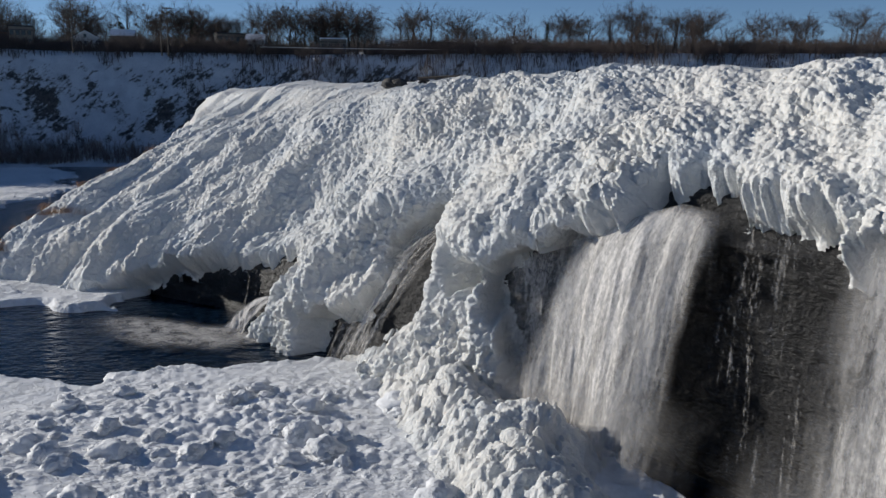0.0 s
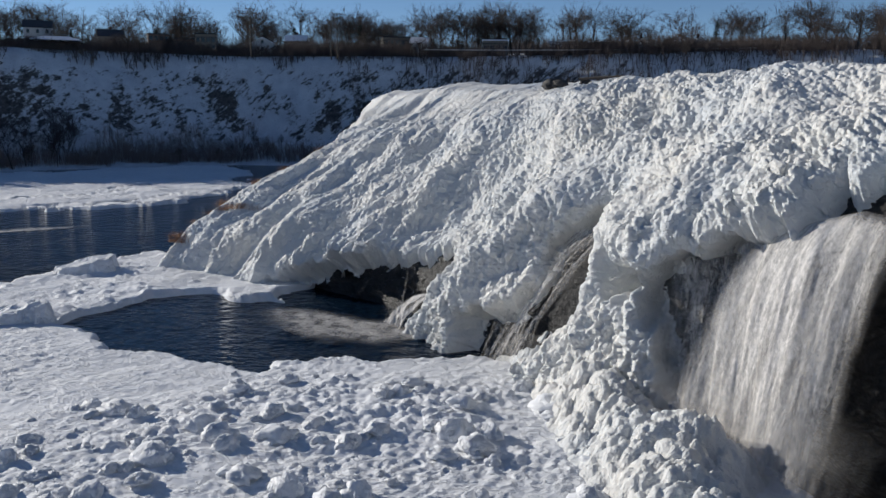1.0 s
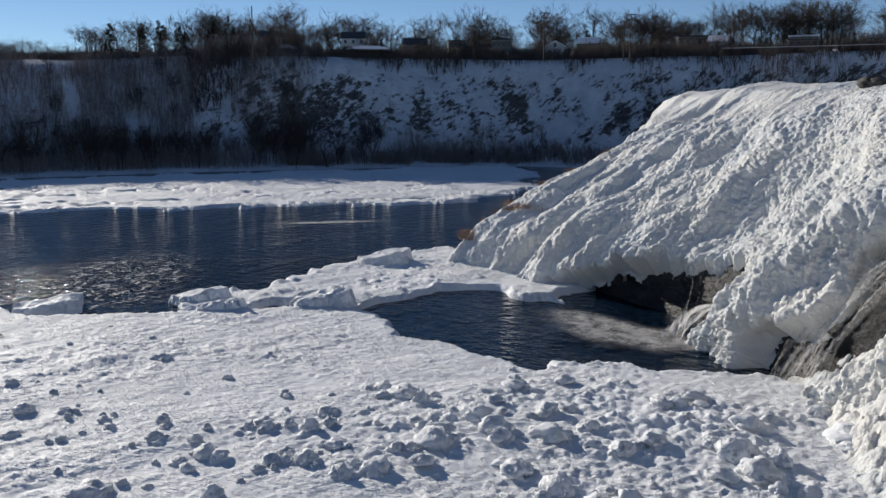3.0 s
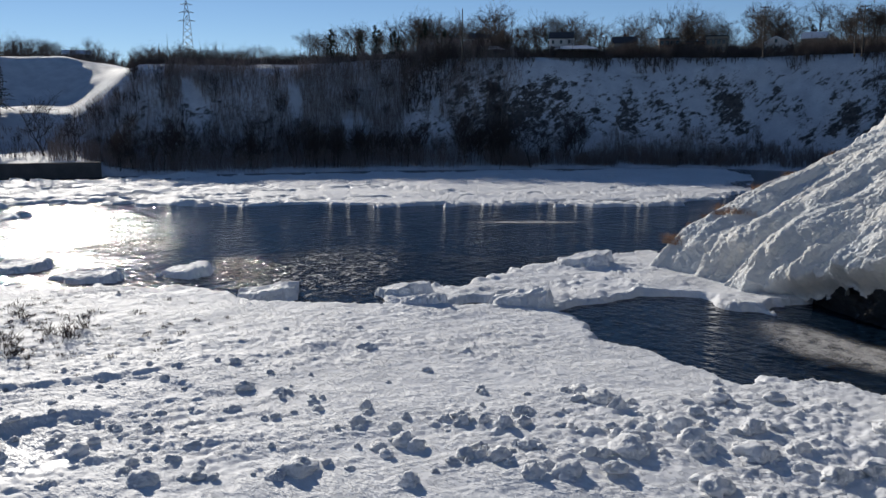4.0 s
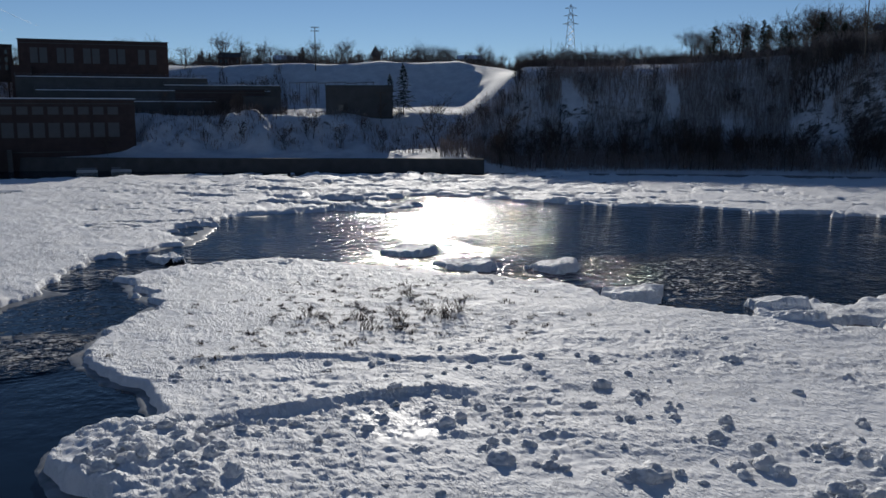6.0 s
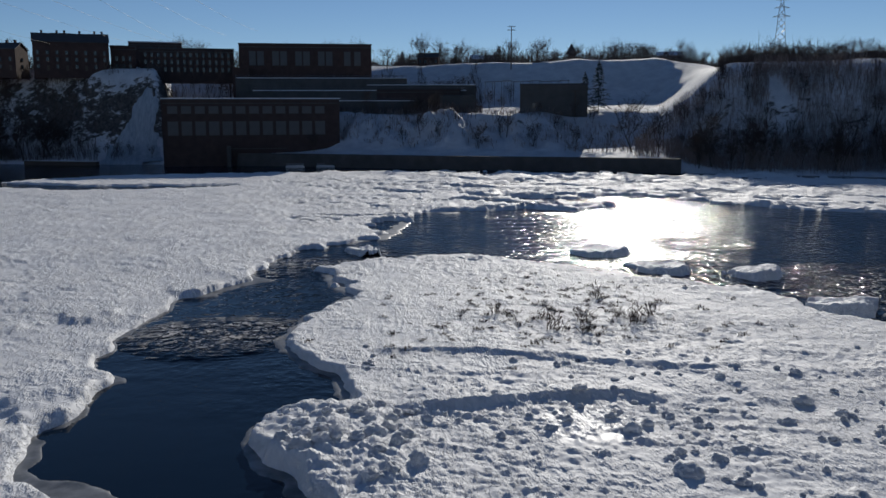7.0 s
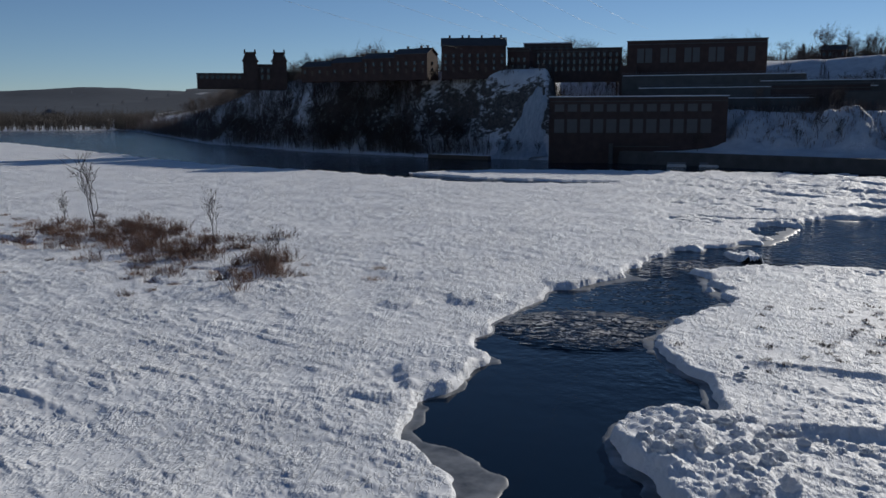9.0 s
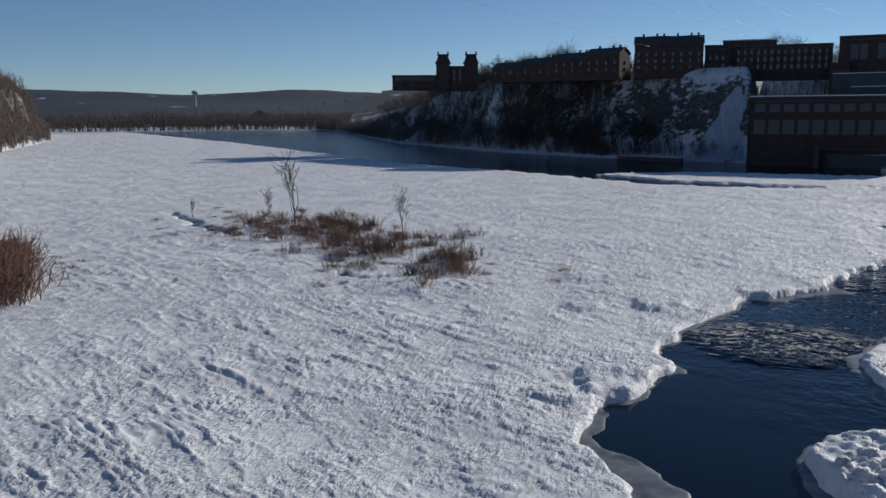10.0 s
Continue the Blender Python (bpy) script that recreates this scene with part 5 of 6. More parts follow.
for b, reach, el, w, d, h, rise, wall, roof, fl, bays, words in [
        (40.8, 372, 4.2, 9, 8, 5.6, 2.6, WHITE_WALL, ROOF, 2, 3, "white two-storey house with a grey roof"),
        (35.5, 372, 4.1, 10, 9, 6, 2.8, WHITE_WALL, ROOF, 2, 3, "pale two-storey house with a grey pitched roof"),
        (22.3, 366, 3.9, 7, 9, 3.8, 2.4, WHITE_WALL, ROOF_SNOW, 2, 2, "white gabled house with a snowy roof"),
        (-4.5, 345, 3.55, 5.5, 8, 4, 2.4, WHITE_WALL, ROOF_SNOW, 1, 2, "small white gabled house among bare trees"),
        (-5.6, 350, 3.55, 5.5, 8, 4, 2.6, WHITE_WALL, ROOF_SNOW, 1, 2, "small white gabled house among bare trees"),
        (-2.1, 355, 3.6, 6, 8, 4, 2.2, WHITE_WALL, ROOF, 1, 2, "small white gabled house among bare trees"),
        (20.2, 380, 4.1, 9, 8, 4.5, 2.5, BEIGE_WALL, ROOF_SNOW, 1, 3, "beige house with a snowy roof"),
        (31.5, 385, 4.4, 10, 8, 4.5, 2.8, BEIGE_WALL, ROOF, 1, 3, "beige house with a dark roof"),
        (12.2, 350, 3.7, 7, 7, 4, 2.2, WHITE_WALL, ROOF_SNOW, 1, 2, "small pale house with a snowy roof"),
        (-12.5, 350, 3.4, 8, 7, 3.4, 2, BEIGE_WALL, ROOF_SNOW, 1, 3, "low house with a snowy roof"),
        (-16.8, 352, 3.4, 8, 7, 3.4, 2, WHITE_WALL, ROOF_SNOW, 1, 3, "low white house behind bare trees"),
        (78.0, 520, 4.0, 14, 9, 3.5, 2.5, BEIGE_WALL, ROOF_SNOW, 1, 4, "long house with a snowy roof above the park"),
        (66.0, 500, 3.5, 14, 9, 3, 2.2, BEIGE_WALL, ROOF_SNOW, 1, 4, "long house with a snowy roof above the park"),
        (81.5, 500, 3.9, 12, 9, 4, 2.5, BRICK, ROOF, 1, 4, "brick house with a dark roof above the park")]:
    house(facing(b, reach, min(EYE + reach * math.tan(radians(el)), G(*spot(b, reach)) + 1.2), 12 * math.sin(b * 3)), w, d, h, rise, wall, roof, words, fl, bays, turned=w < d)


def block(m, w, d, h, wall, label, name="building", rows=(), roof=ROOF, parapet=0.5, pane=PANE):
    """A flat-roofed building. rows: (sill height, window height, window width, how many, from, to) with from and to in metres along the front."""
    root = tagged(new(name), label, "building")
    root.matrix_basis = m
    boxes("wall", [(-w / 2, w / 2, 0, d, -4, h)], wall, root)
    boxes("roof", [(-w / 2 - 0.25, w / 2 + 0.25, -0.25, d + 0.25, h, h + parapet)], roof, root)
    boxes("cornice", [(-w / 2 - 0.12, w / 2 + 0.12, -0.12, d + 0.12, h - 1.3, h - 0.95)], CONCRETE, root)
    for z, wh, ww, n, x0, x1 in rows:
        wm, fm_ = window_mesh(ww, wh, pane), frame_mesh(ww, wh, CONCRETE)
        for i in range(n):
            win = shared("window", wm, root, x0 + (x1 - x0) * (i + 0.5) / n, 0, z + wh / 2)
            shared("window_frame", fm_, win, 0, 0, 0)
    return root


block(facing(13.7, 366, 43.4, 8), 12, 9, 6.5, BEIGE_WALL, "cream flat-roofed building on the bluff", rows=((1, 1.4, 1.2, 5, -6, 6), (3.9, 1.4, 1.2, 5, -6, 6)))
block(facing(25.9, 364, 42.8, -6), 8, 8, 6.8, BEIGE_WALL, "beige flat-roofed apartment block", rows=((1, 1.4, 1.1, 4, -4, 4), (3.9, 1.4, 1.1, 4, -4, 4)))
block(facing(28.7, 364, 43.0, 4), 8, 8, 6, BROWN_WALL, "brown brick apartment block", rows=((1, 1.4, 1.1, 4, -4, 4), (3.9, 1.4, 1.1, 4, -4, 4)))
block(facing(27.3, 368, 43.4), 9, 8, 4.4, BROWN_WALL, "low brown brick building", rows=((1.2, 1.4, 1.2, 4, -4.5, 4.5),))
block(facing(-0.05, 345, 42.5), 14, 8, 4.2, BEIGE_WALL, "long low beige building behind bare trees", rows=((1, 1.4, 1.2, 6, -7, 7),), roof=ROOF_SNOW)
block(facing(7.3, 345, 42.8), 10, 8, 4.4, BEIGE_WALL, "low beige building with a snowy roof", rows=((1, 1.4, 1.2, 4, -5, 5),), roof=ROOF_SNOW)
block(facing(3.0, 348, 42.8), 11, 8, 4.2, WHITE_WALL, "low pale building with a snowy roof", rows=((1, 1.4, 1.2, 4, -5.5, 5.5),), roof=ROOF_SNOW)

# the power house at the water's edge
plant_m = facing(93.0, 333, 3.0, 0)
power = block(plant_m, 65, 18, 21.5, BRICK_OLD, "long dark brick power house at the water with boarded windows", "power_house", rows=((16.6, 2.6, 3.4, 12, -31.5, 27.5), (8.6, 5.0, 3.6, 12, -31.5, 27.5)), pane=BLANK)
boxes("buttress", [(-33.5 + 0.6, -32.4, -0.5, 0, -3, 21.4)], BRICK_OLD, power)
boxes("coping", [(-33, 33, -0.4, 18.4, 22.0, 22.35)], ROOF_SNOW, power, "snow along the parapet")
boxes("stair", [(-10, -8.5, -4, 0, -3, 4.5), (-8.5, 12, -3.2, -2.8, 3.4, 3.7)], CONCRETE, power)
upper = block(facing(89.5, 392, 38.0, 0), 58, 20, 11.5, BRICK, "brick mill building with tall windows on the slope", "mill_building", rows=((2.5, 6.0, 2.7, 2, -25, -18), (2.5, 6.0, 2.7, 2, -15, -8), (2.5, 6.0, 2.7, 2, -5, 2), (2.5, 6.0, 2.7, 2, 5, 12), (2.5, 6.0, 2.7, 2, 16, 25)), pane=BLANK)
boxes("stair_tower", [(-31.5, -24.5, -7, 1, -18, 1)], BRICK, upper)
boxes("footing", [(-29, 29, 0.3, 20, -18, -4)], CONCRETE, upper)
# stepped retaining walls below the mill
for b, reach, w, z0, z1 in ((87.5, 366, 66, 12, 24.5), (86.0, 374, 92, 16, 29), (88.5, 382, 74, 20, 34.5), (82.0, 380, 48, 20, 31.5)):
    root = tagged(new("terrace_wall"), "dark stone retaining wall with snow along its top", "wall", "walls below the mill")
    root.matrix_basis = facing(b, reach, 0, 2 * math.sin(reach))
    boxes("masonry", [(-w / 2, w / 2, 0, 6.5, z0 - 8, z1)], CONCRETE, root)
    boxes("snow_cover", [(-w / 2 + 0.3, w / 2 - 0.3, 0.5, 6.3, z1, z1 + 0.35)], ROOF_SNOW, root, "snow on the terrace")
    t = Tubes()
    for zz in (0.9, 1.3):
        t.tube([Vector((-w / 2, 0.3, z1 + zz)), Vector((w / 2, 0.3, z1 + zz))], [0.06, 0.06], 4)
    ob = new("rail", t.mesh("rail", STEEL))
    ob.parent = root
    for i in range(int(w / 6) + 1):
        x = -w / 2 + 6 * i
        boxes("post", [(x - 0.07, x + 0.07, 0.2, 0.4, z1 - 0.2, z1 + 1.3)], STEEL, root)
block(facing(82.2, 372, 23.5, -4), 36, 12, 6.0, BRICK_OLD, "long low dark shed on the slope", "shed")
block(facing(73.3, 352, 19.8, 0), 27, 12, 10.8, CONCRETE, "dark windowless concrete pump house above the park", "pump_house", rows=((1, 2.6, 2.0, 1, -9, -6),))
block(facing(79.6, 362, 21, 0), 15, 10, 5.5, CONCRETE, "low concrete service building", "service_building")

# two rows of houses along the cliff top, the longer one stepping down
for p0, p1, n, z0, z1, rise, group, words in (
        ((-393, -179), (-382, -112), 8, 43.0, 48.9, 2.6, "row houses on the cliff", "narrow dark brick row house under one long roof with chimneys"),
        ((-380, -107), (-387, -79), 4, 52.2, 52.0, 3.6, "tall row houses on the cliff", "tall dark brick row house under a long slate roof")):
    turn = math.degrees(math.atan2(p1[1] - p0[1], p1[0] - p0[0]))
    wide = math.dist(p0, p1) / n
    for i in range(n):
        k = (i + 0.5) / n
        x, y = p0[0] + (p1[0] - p0[0]) * k, p0[1] + (p1[1] - p0[1]) * k
        top = z0 + (z1 - z0) * (int(k * 4) + 0.5) / 4 if n > 4 else z0
        ob = house(pose(x, y, 37.0, 0, 0, turn), wide - 0.02, 11, top + 0.09 * (i % 2) - 37 - rise, rise, BRICK, ROOF, words, 3 if n == 4 else max(1, int((top - 38 - rise) / 2.8)), 2, 1 + i % 2)
        ob["group"] = group
block(facing(100.7, 396, 37.2), 10, 10, 10.5, BRICK, "dark brick house at the end of the row", rows=((1.2, 1.8, 1.0, 3, -4, 4), (4.6, 1.8, 1.0, 3, -4, 4)))
block(facing(96.9, 402, 37.0), 40, 12, 10.6, BRICK_OLD, "long brick mill housing with rows of windows", "mill_housing", rows=((0.8, 1.8, 1.0, 14, -19, 19), (4.0, 1.8, 1.0, 14, -19, 19), (7.2, 1.6, 1.0, 14, -19, 19)), roof=ROOF)
block(facing(98.8, 440, 44.0), 24, 12, 9, BRICK_OLD, "brick block behind the row houses", rows=((5.5, 1.6, 1.0, 6, -11, 11),), roof=ROOF_SNOW)
block(facing(120.0, 430, 35), 22, 12, 2.8, BRICK_OLD, "low wing of the towered mill", "mill_wing", rows=((0.6, 1.6, 1.2, 8, -10, 10),))
mill = block(facing(117.2, 430, 34.5), 19, 14, 7.6, BRICK_OLD, "great brick mill with two pairs of turrets", "towered_mill", rows=((1.0, 2.0, 1.2, 6, -9, 9), (4.2, 1.8, 1.2, 6, -9, 9)))
for x in (-6.9, 6.9):
    bm = bmesh.new()
    box(bm, x - 3.4, x + 3.4, -1.2, 5.6, -4, 9.4)
    box(bm, x - 3.9, x + 3.9, -1.7, 6.1, 9.4, 9.9)
    lo = [bm.verts.new((x + sx * 3.5, 2.2 + sy * 3.5, 9.9)) for sx, sy in ((-1, -1), (1, -1), (1, 1), (-1, 1))]
    hi = [bm.verts.new((x + sx * 2.3, 2.2 + sy * 2.3, 13.2)) for sx, sy in ((-1, -1), (1, -1), (1, 1), (-1, 1))]
    for i in range(4):
        bm.faces.new((lo[i], lo[(i + 1) % 4], hi[(i + 1) % 4], hi[i]))
    box(bm, x - 2.9, x + 2.9, -0.7, 5.1, 13.2, 13.8)
    for sx in (-2.4, 2.4):
        box(bm, x + sx - 0.35, x + sx + 0.35, -0.4, 0.3, 13.8, 15.0)
    part("turret", bm, BRICK_OLD, mill, "brick tower with a tapering roof and flared top")

# retaining wall along the river below the park
wall_line = [p for p in SHORE if -120 < p[1] < 150]
line = []
for (ax, ay), (bx, by) in zip(wall_line, wall_line[1:]):
    n = max(2, int(math.hypot(bx - ax, by - ay) / 6))
    line += [(ax + (bx - ax) * i / n, ay + (by - ay) * i / n) for i in range(n)]
line = [p for p in line if -52 < p[1] < 128]
bm = bmesh.new()
prev = None
for i, (x, y) in enumerate(line):
    q = Vector((x, y, 0)).normalized()
    ring = [bm.verts.new((x - q.x * o, y - q.y * o, z)) for o, z in ((2.6, -1), (2.2, 4.7), (0.4, 4.75), (0.4, 3.5))]
    if prev:
        for k in range(3):
            bm.faces.new((prev[k], prev[k + 1], ring[k + 1], ring[k]))
    prev = ring
me = bpy.data.meshes.new("retaining_wall")
bmesh.ops.recalc_face_normals(bm, faces=bm.faces)
bm.to_mesh(me)
bm.free()
me.materials.append(CONCRETE)
tagged(new("retaining_wall", me), "long dark stone retaining wall along the river", "wall", kind="structure")

# guard rail along the bluff road
def rail(b0, b1, reach, z0):
    root = tagged(new("guard_rail"), "pale guard rail along the bluff road", "guard rail")
    root.location = (*spot((b0 + b1) / 2, reach), z0)
    n = int(abs(b1 - b0) * 2)
    pts = [Vector((*spot(b0 + (b1 - b0) * i / n, reach), z0 + 0.9)) - root.location for i in range(n + 1)]
    t = Tubes()
    t.tube(pts, [0.13] * len(pts), 4)
    ob = new("beam", t.mesh("beam", WHITE_WALL))
    ob.parent = root
    for p in pts[::2]:
        boxes("post", [(p.x - 0.08, p.x + 0.08, p.y - 0.08, p.y + 0.08, -1.5, 0.9)], WOOD, root)


rail(-9, 12, 322, 41.2)


def pole(bearing, reach, z, h, arms, label, name="utility_pole"):
    root = tagged(new(name), label, "utility pole")
    root.matrix_basis = facing(bearing, reach, z)
    t = Tubes()
    t.tube([Vector((0, 0, -2)), Vector((0, 0, h))], [0.28, 0.18], 8)
    ob = new("mast", t.mesh("mast", WOOD))
    ob.parent = root
    for k in range(arms):
        zz = h - 0.6 - 1.6 * k
        boxes("cross_arm", [(-1.9, 1.9, -0.12, 0.12, zz, zz + 0.25)], WOOD, root)
        for x in (-1.7, -0.8, 0.8, 1.7):
            boxes("insulator", [(x - 0.09, x + 0.09, -0.09, 0.09, zz + 0.25, zz + 0.6)], CONCRETE, root)


pole(23.1, 335, 41, 16.3, 3, "wooden power pole with three cross arms")
pole(17.6, 335, 41, 15.2, 2, "wooden power pole with two cross arms")
pole(18.0, 338, 41, 13.0, 1, "wooden power pole with a cross arm")
pole(41.96, 325, 40, 17.6, 0, "tall slim mast on the bluff")
pole(76.1, 420, 42, 18.5, 2, "tall wooden power pole above the park")
pole(71.9, 352, 20, 8.6, 1, "short power pole beside the pump house")


def pylon(bearing, reach, z, h):
    root = tagged(new("pylon"), "grey lattice steel power pylon", "pylon")
    root.matrix_basis = facing(bearing, reach, z)
    half = lambda k: 3.0 * (1 - k) + 0.7 * k if k < 0.6 else 1.62 * (1 - (k - 0.6) / 0.4) + 0.25
    lv = [i / 9 for i in range(10)]
    for sx in (-1, 1):
        for sy in (-1, 1):
            t = Tubes()
            t.tube([Vector((sx * half(k), sy * half(k), k * h)) for k in lv], [0.14] * 10, 4)
            ob = new("leg", t.mesh("leg", STEEL))
            ob.parent = root
    t = Tubes()
    for a, b in zip(lv, lv[1:]):
        for s in (-1, 1):
            for ax in (0, 1):
                c0, c1 = ((-half(a), s * half(a)), (half(b), s * half(b)))
                d0, d1 = ((half(a), s * half(a)), (-half(b), s * half(b)))
                for p, q in ((c0, c1), (d0, d1)):
                    p, q = (p, q) if ax == 0 else (p[::-1], q[::-1])
                    t.tube([Vector((*p, a * h)), Vector((*q, b * h))], [0.07, 0.07], 3)
    ob = new("bracing", t.mesh("bracing", STEEL))
    ob.parent = root
    for k, w in ((0.66, 4.2), (0.8, 3.6), (0.93, 3.0)):
        t = Tubes()
        for s in (-1, 1):
            t.tube([Vector((-w, 0, k * h)), Vector((0, s * half(k), k * h + 0.9)), Vector((w, 0, k * h))], [0.08] * 3, 3)
        t.tube([Vector((-w, 0, k * h)), Vector((w, 0, k * h))], [0.1, 0.1], 3)
        ob = new("cross_arm", t.mesh("cross_arm", STEEL))
        ob.parent = root


pylon(59.5, 460, 46, 29.5)

# bell turret over the trees
root = tagged(new("bell_turret"), "small wooden turret with a pointed roof", "turret")
root.matrix_basis = facing(72.2, 520, 44)
boxes("body", [(-2.2, 2.2, -2.2, 2.2, -4, 9.5)], BRICK, root)
bm = bmesh.new()
lo = [bm.verts.new(p) for p in ((-3.2, -3.2, 9.5), (3.2, -3.2, 9.5), (3.2, 3.2, 9.5), (-3.2, 3.2, 9.5))]
tip = bm.verts.new((0, 0, 15.5))
bm.faces.new(lo[::-1])
for i in range(4):
    bm.faces.new((lo[i], lo[(i + 1) % 4], tip))
part("roof", bm, ROOF, root)

# switch yard: rows of steel portals
for i in range(9):
    root = tagged(new("switchyard_portal"), "slim steel portal of a switch yard", "steel portal", "switch yard portals")
    root.matrix_basis = facing(72.6 + i * 0.62, 385 + (i % 3) * 6, 24)
    for x in (-1.6, 1.6):
        boxes("post", [(x - 0.14, x + 0.14, -0.14, 0.14, -4, 9.5)], STEEL, root)
    boxes("beam", [(-2.1, 2.1, -0.16, 0.16, 9.2, 9.6)], STEEL, root)

# cables over the river
for b0, e0, b1, e1 in ((115.9, 7.0, 104.0, 3.9), (106.0, 7.2, 98.5, 4.4), (102.4, 7.05, 97.0, 4.2), (99.2, 7.0, 94.5, 4.8), (96.3, 6.95, 92.5, 5.1), (109.5, 7.1, 100.5, 4.3)):
    far = Vector((*spot(b1, 400), EYE + 400 * math.tan(radians(e1))))
    mid_p = Vector((*spot(b0, 210), EYE + 210 * math.tan(radians(e0))))
    pts = []
    for i in range(25):
        k = i / 12
        p = far.lerp(mid_p, k)
        p.z += 2.2 * (k * k - k)
        pts.append(p)
    t = Tubes()
    t.tube([p - far for p in pts], [0.03] * 25, 4)
    ob = tagged(new("power_cable", t.mesh("power_cable", CABLE)), "dark power cable sagging across the river", "cable", "cables over the river")
    ob.location = far

# road bridge far downstream
root = tagged(new("bridge"), "low dark road bridge on stone piers far downstream", "bridge")
a, b = Vector((*spot(142.5, 1150), 0)), Vector((*spot(132.5, 1230), 0))
root.location = a
d = (b - a)
ang = math.atan2(d.y, d.x)
root.rotation_euler = (0, 0, ang)
ln = d.length
boxes("deck", [(-40, ln + 40, -5, 5, 9.5, 12.0)], CONCRETE, root)
boxes("railing", [(-40, ln + 40, -5.2, -4.9, 12.0, 13.1)], STEEL, root)
for i in range(9):
    x = ln * (i + 0.3) / 9
    boxes("pier", [(x - 3, x + 3, -5, 5, -1, 9.5), (x - 3.6, x + 3.6, -6, 6, -1, 3)], CONCRETE, root)

# timber crib at the foot of the cliff, and two pontoons moored by the wall
a, b = Vector((*spot(106.6, 371), 0)), Vector((*spot(102.6, 352), 0))
root = tagged(new("timber_crib"), "long low dark timber crib at the water's edge", "crib")
root.location, root.rotation_euler = a, (0, 0, math.atan2(b.y - a.y, b.x - a.x))
for i in range(4):
    boxes("beam", [(0, (b - a).length, -0.6 - 0.05 * i, 1.4, -0.6 + 0.55 * i, -0.1 + 0.55 * i)], WOOD, root)
boxes("snow_cover", [(0.5, (b - a).length - 0.6, 0.1, 1.3, 1.56, 1.72)], ROOF_SNOW, root, "snow on the crib")
for bearing in (90.4, 88.4):
    root = tagged(new("pontoon"), "small white pontoon moored below the river wall", "pontoon", "pontoons by the wall")
    root.matrix_basis = facing(bearing, 317, 0)
    boxes("hull", [(-3.4, 3.4, -1.1, 1.1, -0.4, 0.5), (-3.0, 3.0, -0.9, 0.9, 0.5, 0.75)], WHITE_WALL, root)
    boxes("deck_rail", [(-3.2, 3.2, 0.8, 0.9, 0.75, 1.5)], STEEL, root)
# water tower far downstream
root = tagged(new("water_tower"), "pale water tower on the distant hills", "water tower")
root.matrix_basis = facing(134.1, 2250, 52)
t = Tubes()
t.tube([Vector((0, 0, -15)), Vector((0, 0, 16))], [2.0, 2.0], 8)
ob = new("column", t.mesh("column", WHITE_WALL))
ob.parent = root
bm = bmesh.new()
bmesh.ops.create_uvsphere(bm, u_segments=16, v_segments=8, radius=9, matrix=Matrix.Translation((0, 0, 20)) @ Matrix.Diagonal((1, 1, 0.6, 1)))
part("tank", bm, WHITE_WALL, root)
# ice that has run down the cliff beside the power house
us, vs_ = np.meshgrid(np.linspace(-1, 1, 90), np.linspace(0, 1, 80))
bear = 100.5 + 0.3 * vs_ + us * (1.7 + 0.9 * vs_**0.8) + (fbm(us * 2, vs_ * 5, 6.0, 3) - 0.5) * 0.5 * np.abs(us)
inland = 23.5 - 21 * vs_
out = 351 + inland - 0.3 + (fbm(us * 5, vs_ * 2, 3.0, 4) - 0.5) * 3
ix, iy = -np.sin(np.radians(bear)) * out, np.cos(np.radians(bear)) * out
zz = land(ix, iy)[0] + 0.9 - 2.0 * us**4 + 0.8 * (fbm(us * 7, vs_ * 2.5, 8.0, 4) - 0.5)
ob = sheet("cliff_icefall", ix, iy, zz, np.ones((79, 89), bool), SEEP)
tagged(ob, "broad frozen seep down the cliff beside the power house", "icefall")
# ---- snow chunks, shrubs and floes ----
def chunk_mesh(seed, squash=0.75):
    bm = bmesh.new()
    bmesh.ops.create_icosphere(bm, subdivisions=3, radius=1.0)
    co = np.array([v.co[:] for v in bm.verts])
    n = knobs(co[:, 0] * 1.5 + seed * 7.1, co[:, 1] * 1.5, co[:, 2] * 1.5) + 0.5 * knobs(co[:, 0] * 3.2 + seed, co[:, 1] * 3.2, co[:, 2] * 3.2)
    n2 = fbm(co[:, 0] * 2.2 + seed * 3, co[:, 1] * 2.2, co[:, 2] * 2.2, 4, 0.6) - 0.5
    for v, a, b in zip(bm.verts, n, n2):
        v.co *= 0.84 + 0.7 * a + 0.25 * b
        v.co.z = max(v.co.z * squash, -0.35)
    me = bpy.data.meshes.new("snow_chunk")
    for f in bm.faces:
        f.smooth = True
    bm.to_mesh(me)
    bm.free()
    me.materials.append(SNOW)
    return me


CHUNKS = [chunk_mesh(i, s) for i, s in enumerate((0.7, 0.85, 0.6, 0.75, 0.95, 0.65))]
near_grid, west_grid = "ice_sheet_near", "ice_sheet_west"


def drop(x, y, names):
    """Height of the ice at a place."""
    for name in names:
        az0, step, r0, k, s, z = SURFACES[name]
        i, j = round(math.log(math.hypot(x, y) / r0) / k), round((math.degrees(math.atan2(-x, y)) - az0) / step)
        if 0 <= i < s.shape[0] and 0 <= j < s.shape[1] and s[i, j] > 0.6:
            return float(z[i, j])
    return None


